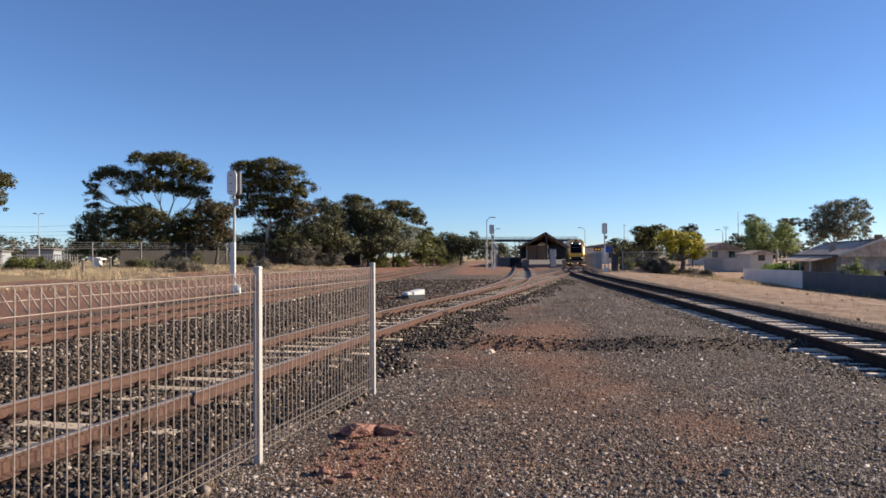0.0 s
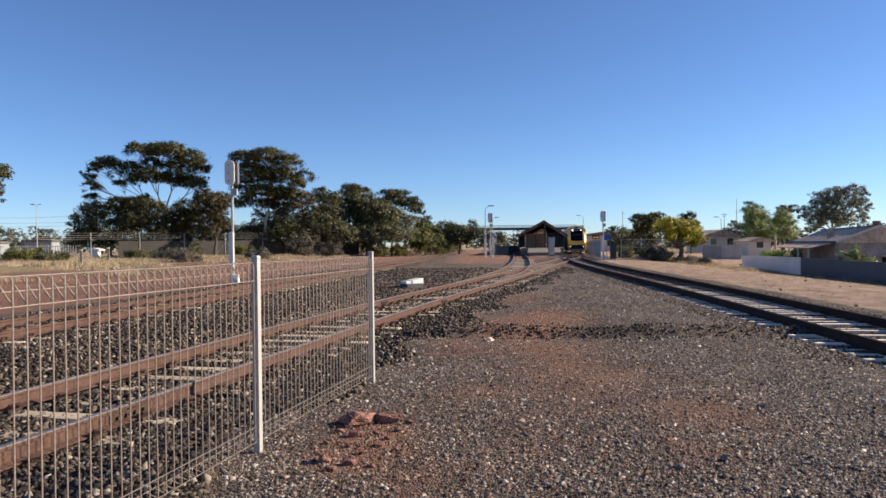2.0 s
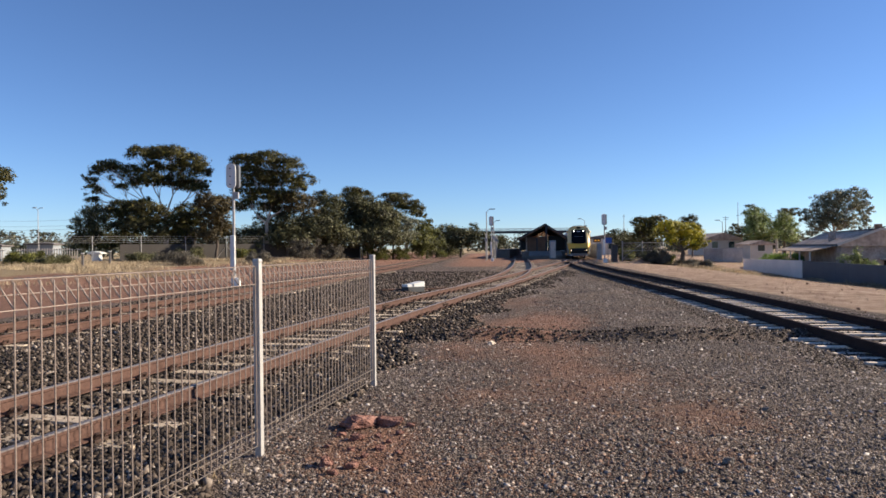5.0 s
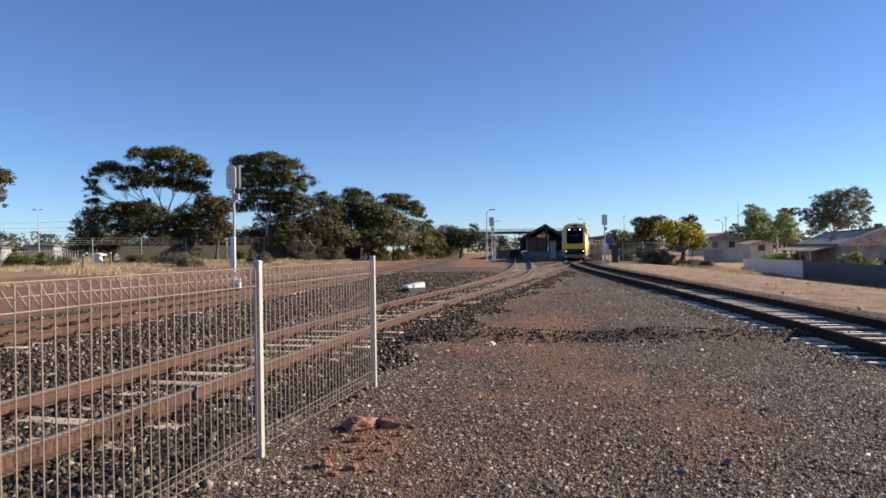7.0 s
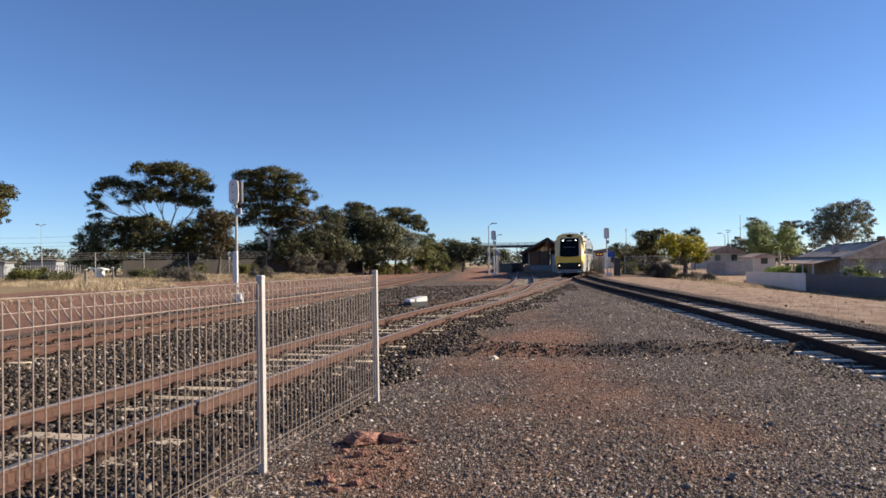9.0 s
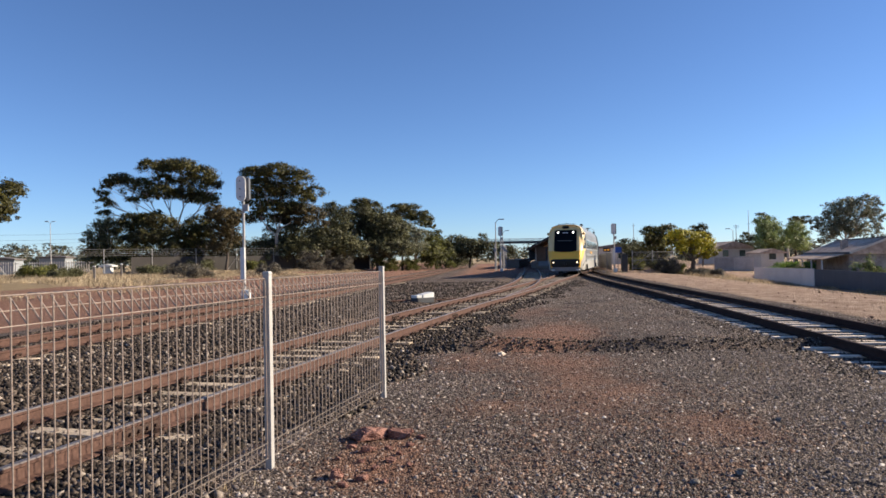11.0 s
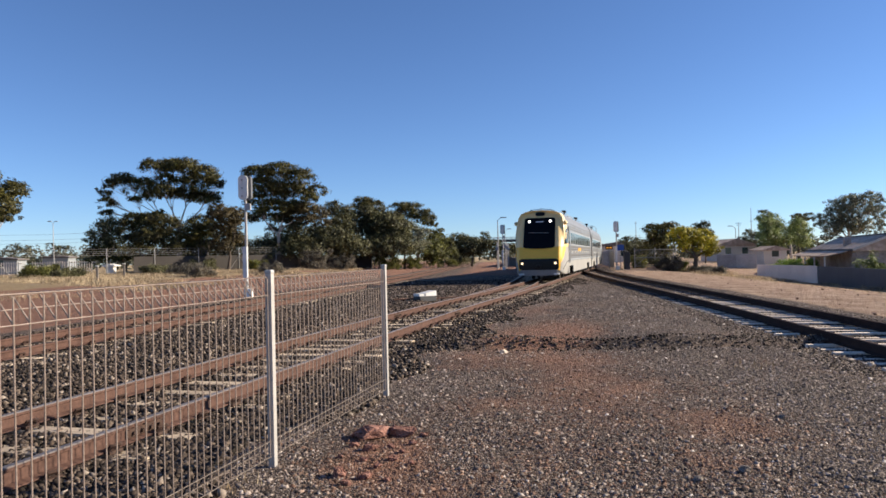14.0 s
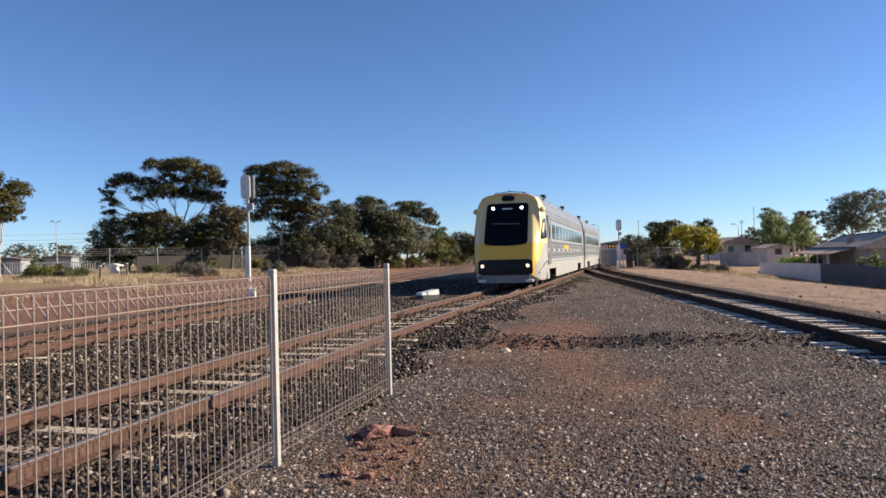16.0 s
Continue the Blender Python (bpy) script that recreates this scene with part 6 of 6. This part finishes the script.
    # added slab that stands in for the station's shadow left of the platform
    side = empty("platform", pose(9.3, 106, 0, 0, 0, a), "low concrete slab standing for shaded ground beside the curved track", "platform", kind="structure")
    part("slab", box(bmesh.new(), 2.6, 80, 1.15, -0.4, 40, -0.02, bevel=0.04), M_CONC, side)
    part("slab_edge", box(bmesh.new(), 2.8, 80.2, 0.12, -0.4, 40, 1.12, bevel=0.02), M_CONC, side)
    part("eave_fascia", box(bmesh.new(), 0.08, ln, 0.24, wr + 0.02, ln / 2, zl - 0.2, bevel=0.01), M_WHITE, st)
    c = empty("relay_cabinet", pose(13.9, 88.0, float(height(13.9, 88))), "tall pale grey equipment cabinet by the platform ramp", "cabinet")
    part("body", box(bmesh.new(), 0.75, 0.55, 2.3, 0, 0, 0.08, bevel=0.03), M_GREYP, c)
    part("plinth", box(bmesh.new(), 0.85, 0.65, 0.14, 0, 0, -0.05), M_CONC, c)
    part("door", box(bmesh.new(), 0.62, 0.03, 2.0, 0, -0.29, 0.2, bevel=0.01), M_WALLP, c)
    part("handle", box(bmesh.new(), 0.04, 0.04, 0.2, 0.24, -0.32, 1.15), M_BLACK, c)


station()


def footbridge():
    b = empty("footbridge", pose(12, 180, 0, 0, 0, 3), "dark steel footbridge crossing the tracks beyond the station", "bridge")
    part("deck_girder", box(bmesh.new(), 46, 2.2, 0.62, 0, 0, 5.2, bevel=0.03), M_DARKMETAL, b)
    for s in (-1, 1):
        for z in (6.05, 6.4):
            part("handrail", tube(bmesh.new(), [(-23, s * 1.05, z), (23, s * 1.05, z)], 0.045, 6), M_GALV, b)
        post = None
        for i in range(24):
            m = pose(-22.8 + i * 1.98, s * 1.05, 5.8)
            if post is None:
                post = part("rail_post", box(bmesh.new(), 0.07, 0.07, 0.62), M_GALV, b, m=m)
            else:
                again(post, m)
    for x in (-18, 19):
        part("pier", box(bmesh.new(), 0.5, 1.6, 5.3, x, 0, -0.05, bevel=0.03), M_CONC, b)


footbridge()


# ---- fences and signs beside the station ----


def slat_fence():
    a, b = Vector((17.6, 77.0, 0)), Vector((23.9, 116.0, 0))
    way = b - a
    f = empty("slat_fence", pose(a.x, a.y, 0, 0, 0, math.degrees(math.atan2(way.y, way.x))), "weathered grey upright-slat fence along the platform track", "fence")
    slat = None
    n = 150
    for i in range(n):
        m = pose(way.length * i / n, 0, float(height(*(a + way * (i / n)).xy)) - 0.02, 0, random.uniform(-1, 1), 0)
        if slat is None:
            bm = box(bmesh.new(), 0.2, 0.04, 1.95, bevel=0.008)
            slat = part("slat", bm, M_FENCE_GREY, f, m=m)
        else:
            again(slat, m)
    for z in (0.4, 1.6):
        part("fence_rail", box(bmesh.new(), way.length, 0.06, 0.08, way.length / 2, 0.06, z), M_FENCE_GREY, f)


slat_fence()


def wire_gate():
    g = empty("wire_gate", pose(18.2, 70.5, float(height(18.2, 70.5)), 0, 0, 6), "galvanised pipe-framed wire gate between posts", "gate")
    for x in (0, 2.1, 4.3):
        part("gate_post", tube(bmesh.new(), [(x, 0, 0), (x, 0, 2.1)], 0.055, 8), M_GALV, g)
    for z in (0.25, 1.1, 1.9):
        part("gate_rail", tube(bmesh.new(), [(0.05, 0, z), (4.25, 0, z)], 0.03, 6), M_GALV, g)
    wire = None
    for i in range(40):
        m = pose(0.1 + i * 0.105, 0, 0.25)
        if wire is None:
            wire = part("gate_wire", tube(bmesh.new(), [(0, 0, 0), (0, 0, 1.65)], 0.006, 4), M_GALV, g, m=m)
        else:
            again(wire, m)
    part("brace", tube(bmesh.new(), [(0.05, 0, 0.3), (2.05, 0, 1.85)], 0.022, 6), M_GALV, g)


wire_gate()


def sign(name, x, y, z, w, h, mat, label, bars=None, legs=1):
    z0 = float(height(x, y))
    s = empty(name, pose(x, y, z0), label, "sign")
    for k in range(legs):
        u = 0 if legs == 1 else (-w / 2 + 0.1 + k * (w - 0.2) / (legs - 1))
        part("leg", tube(bmesh.new(), [(u, 0.05, 0), (u, 0.05, z + h / 2)], 0.04, 8), M_GALV, s)
    board = part("board", box(bmesh.new(), w, 0.06, h, 0, 0, z - h / 2, bevel=0.012), mat, s)
    if bars:
        for k in range(2):
            part("lit_bar", box(bmesh.new(), w * 0.3, 0.01, h * 0.35, (k - 0.5) * w * 0.42, -0.035, z - h * 0.18), bars, board)
    return s


sign("departure_display", 15.75, 71.0, 2.15, 0.75, 0.36, M_BLACK, "black display board with two amber patches on a post", M_AMBER)
sign("station_sign", 16.05, 67.5, 2.1, 0.7, 0.55, M_BLUE, "blue sign board on a galvanised post")
c = empty("equipment_box", pose(16.75, 67.9, float(height(16.75, 67.9))), "dark grey trackside equipment box", "cabinet")
part("body", box(bmesh.new(), 0.55, 0.5, 1.6, 0, 0, 0, bevel=0.03), M_DARKMETAL, c)
part("lid", box(bmesh.new(), 0.62, 0.58, 0.06, 0, 0, 1.6, bevel=0.015), M_DARKMETAL, c)


# ---- screened fence, yard and sheds beyond the loop track ----


def screened_fence():
    a, b = Vector((-62.0, 48.5, 0)), Vector((-11.6, 97.6, 0))
    way = b - a
    f = empty("screened_fence", pose(a.x, a.y, 0, 0, 0, math.degrees(math.atan2(way.y, way.x))), "wire fence with dark shade cloth and barbed wire on top", "fence")
    n = 14
    step = way.length / n
    post = None
    for i in range(n + 1):
        p = a + way * (i / n)
        m = pose(step * i, 0, float(height(p.x, p.y)))
        if post is None:
            post = part("post", tube(bmesh.new(), [(0, 0, 0), (0, 0, 2.75)], 0.045, 8), M_GALV, f, m=m)
        else:
            again(post, m)
        if i in (5, 10):
            part("brace", tube(bmesh.new(), [(step * i - 1.3, 0, 0.5), (step * i, 0, 2.3), (step * i + 1.3, 0, 0.5)], 0.03, 6), M_GALV, f)
    for z in (2.35, 2.55, 2.75, 3.0):
        part("barbed_wire", tube(bmesh.new(), [(0, 0, z + 0.15), (way.length, 0, z + 0.35)], 0.012, 4), M_GALV, f)
    for i in range(7, n):
        p = a + way * ((i + 0.5) / n)
        cut = 0.55 if i == 7 else 0.0
        bm = box(bmesh.new(), step * (1 - cut) - 0.04, 0.02, 1.75, step * (i + 0.5 + cut / 2), 0.05, float(height(p.x, p.y)) + 0.12)
        part("shade_cloth", bm, M_CLOTH, f, "dark grey shade cloth")


screened_fence()


def palisade(x0, x1, y, label):
    f = empty("palisade_fence", pose(x0, y, float(height(x0, y))), label, "fence", "pale yard fences")
    pale = None
    n = int((x1 - x0) / 0.35)
    for i in range(n):
        m = pose(i * 0.35, 0, 0)
        if pale is None:
            pale = part("pale", box(bmesh.new(), 0.12, 0.04, 1.7), M_WALLP, f, m=m)
        else:
            again(pale, m)
    for z in (0.4, 1.6):
        part("fence_rail", box(bmesh.new(), x1 - x0, 0.05, 0.08, (x1 - x0) / 2, 0.05, z * 0.9), M_WALLP, f)


palisade(-63.2, -60.3, 96, "pale steel palisade fence round the yard")
palisade(-59.4, -50.4, 97, "pale steel palisade fence round the yard")


def shed(x, y, w, d, h, rise, wall, roof, label, windows=0, turn=0.0):
    s = empty("shed" if rise < 1 else "house", pose(x, y, float(height(x, y)) - 0.05, 0, 0, turn), label, "building")
    part("wall", box(bmesh.new(), w, d, h, 0, 0, 0), wall, s)
    bm = bmesh.new()
    e = 0.3
    c = [(-w / 2 - e, h - 0.05), (0, h + rise), (w / 2 + e, h - 0.05), (w / 2 + e, h - 0.2), (-w / 2 - e, h - 0.2)]
    fa = [bm.verts.new((px, -d / 2 - e, pz)) for px, pz in c]
    fb = [bm.verts.new((px, d / 2 + e, pz)) for px, pz in c]
    bm.faces.new(fa), bm.faces.new(fb)
    for i in range(5):
        bm.faces.new((fa[i], fa[(i + 1) % 5], fb[(i + 1) % 5], fb[i]))
    part("roof", done(bm), roof, s)
    for i in range(windows):
        u = -w / 2 + (i + 0.7) * w / (windows + 0.4)
        win = part("window", box(bmesh.new(), 0.9, 0.06, 1.0, u, -d / 2 - 0.01, 1.1, bevel=0.01), M_PANE, s)
        part("window_frame", box(bmesh.new(), 1.06, 0.05, 0.08, u, -d / 2 - 0.025, 2.1), M_WHITE, win)
        part("window_sill", box(bmesh.new(), 1.06, 0.09, 0.08, u, -d / 2 - 0.03, 1.02), M_WHITE, win)
    return s


shed(-65.3, 100, 5.0, 2.2, 2.3, 0.25, M_GREYP, M_IRON, "pale green yard shed with low roof", 1)
shed(-59.6, 104, 3.9, 2.2, 2.5, 0.2, M_GREYP, M_IRON, "small pale yard hut", 0)
shed(-70.0, 108, 4.0, 2.2, 2.4, 0.2, M_GREYP, M_IRON, "small pale yard hut", 0)
shed(-37.6, 75.6, 0.8, 0.8, 1.1, 0.1, M_WHITE, M_WHITE, "small white kiosk behind the fence", 0)

# ---- houses and walls beyond the sandy verge ----


def garden_wall(x0, y0, x1, y1, h, mat, name, label, cap):
    a, b = Vector((x0, y0, 0)), Vector((x1, y1, 0))
    way = b - a
    z = min(float(height(x0, y0)), float(height(x1, y1))) - 0.1
    f = empty(name, pose(a.x, a.y, z, 0, 0, math.degrees(math.atan2(way.y, way.x))), label, "fence")
    n = max(1, round(way.length / 2.4))
    for i in range(n):
        part("panel", box(bmesh.new(), way.length / n - 0.012, 0.08, h, way.length * (i + 0.5) / n, 0, 0, bevel=0.006), mat, f)
    part("capping", box(bmesh.new(), way.length, 0.12, 0.06, way.length / 2, 0, h - 0.01, bevel=0.01), cap, f)


garden_wall(33.7, 78.0, 34.1, 66.0, 1.72, M_WHITEWALL, "garden_wall", "low white painted garden wall beyond the verge", M_WHITEWALL)
garden_wall(34.1, 65.9, 31.6, 48.5, 1.68, M_FENCE_DARK, "sheet_fence", "dark blue-grey sheet metal fence beyond the verge", M_FENCE_DARK)
garden_wall(31.6, 48.4, 28.6, 33.0, 1.68, M_FENCE_DARK, "sheet_fence", "dark blue-grey sheet metal fence beyond the verge", M_FENCE_DARK)
garden_wall(34.5, 92.0, 38.8, 90.0, 1.9, M_FENCE_GREY, "timber_fence", "weathered grey timber yard fence", M_FENCE_GREY)


def stone_house():
    h = shed(42.6, 73.0, 6.4, 22.0, 3.3, 1.35, M_STONEWALL, M_IRON_PALE, "old stone house with gabled iron roof behind the dark fence", 0, -17)
    part("chimney", box(bmesh.new(), 0.6, 0.6, 1.0, -2.4, -4.0, 3.5, bevel=0.03), M_STONEWALL, h)
    part("gable_window", box(bmesh.new(), 0.8, 0.06, 1.0, -1.4, -11.02, 1.0, bevel=0.01), M_GLASS, h)
    part("chimney", box(bmesh.new(), 0.55, 0.55, 0.7, 0.0, -10.2, 4.4, bevel=0.03), M_BRICK, h)
    part("verandah_roof", box(bmesh.new(), 2.4, 20.0, 0.08), M_IRON_PALE, h, m=pose(-4.2, 0.8, 2.9, 0, -14, 0))
    for s, z0, x0 in ((-1, 3.22, -3.5), (1, 3.22, 3.5)):
        part("eave_fascia", box(bmesh.new(), 0.06, 22.4, 0.22, x0, 0, z0 - 0.12), M_DARKMETAL, h)
    part("ridge_cap", box(bmesh.new(), 0.36, 22.7, 0.1, 0, 0, 4.62, bevel=0.03), M_DARKMETAL, h)
    part("barge_board", box(bmesh.new(), 3.8, 0.07, 0.2), M_WALLP, h, m=pose(-1.75, -11.36, 3.85, 0, -21.8, 0))
    part("barge_board", box(bmesh.new(), 3.8, 0.07, 0.2), M_WALLP, h, m=pose(1.75, -11.36, 3.85, 0, 21.8, 0))
    for v in (-8.0, -3.0, 2.0, 7.0):
        part("verandah_post", box(bmesh.new(), 0.12, 0.12, 2.6, -5.2, v, 0), M_WHITE, h)
    part("awning", box(bmesh.new(), 3.2, 1.4, 0.1, 1.5, -11.7, 1.9), M_WALLP, h)
    part("dark_doorway", box(bmesh.new(), 2.6, 0.06, 1.4, 1.5, -11.04, 0.4), M_GLASS, h)


stone_house()
shed(43.8, 112.0, 6.4, 6.0, 2.5, 1.0, M_WALLP, M_IRON_PALE, "pale house with two windows and iron roof", 2, 3)
shed(42.6, 95.0, 3.0, 4.0, 2.1, 0.45, M_WALLP, M_IRON_PALE, "pale low-roofed garden shed beside the fence", 1, 0)
shed(31.0, 132.0, 9.0, 6.0, 3.2, 0.6, M_WALLP, M_IRON, "long pale building beyond the slat fence", 3, 0)


def mast(x, y, h, label, cross):
    p = empty("antenna_mast", pose(x, y, float(height(x, y))), label, "mast", "masts")
    part("pole", tube(bmesh.new(), [(0, 0, 0), (0, 0, h)], [0.1, 0.04], 8), M_GALV, p)
    for z, w in cross:
        part("crossbar", tube(bmesh.new(), [(-w / 2, 0, z), (w / 2, 0, z)], 0.035, 6), M_DARKMETAL, p)


mast(51.0, 120, 8.9, "tall thin radio mast among the houses", ((6.6, 0.5),))
mast(46.0, 113, 6.2, "house aerial with short crossbars", ((6.0, 1.0), (5.7, 0.7)))
mast(32.6, 125, 7.2, "thin pole beyond the station fence", ((6.9, 0.4),))
mast(37.0, 118, 6.4, "thin pole beyond the station fence", ((6.0, 0.3),))


def power_line():
    w = empty("overhead_wires", pose(0, 0, 0), "thin overhead wires crossing the yard", "wires")
    for z in (8.6, 7.4, 6.6):
        part("wire", tube(bmesh.new(), [(-150, 160, z + 0.8), (-90, 152, z), (-46, 146, z + 0.5)], 0.018, 4), M_DARKMETAL, w)
    for x, y in ((-150, 160), (-46, 146)):
        part("pole", tube(bmesh.new(), [(x, y, 0), (x, y, 9.6)], 0.13, 8), M_BARK_DARK, w)


power_line()

motions()
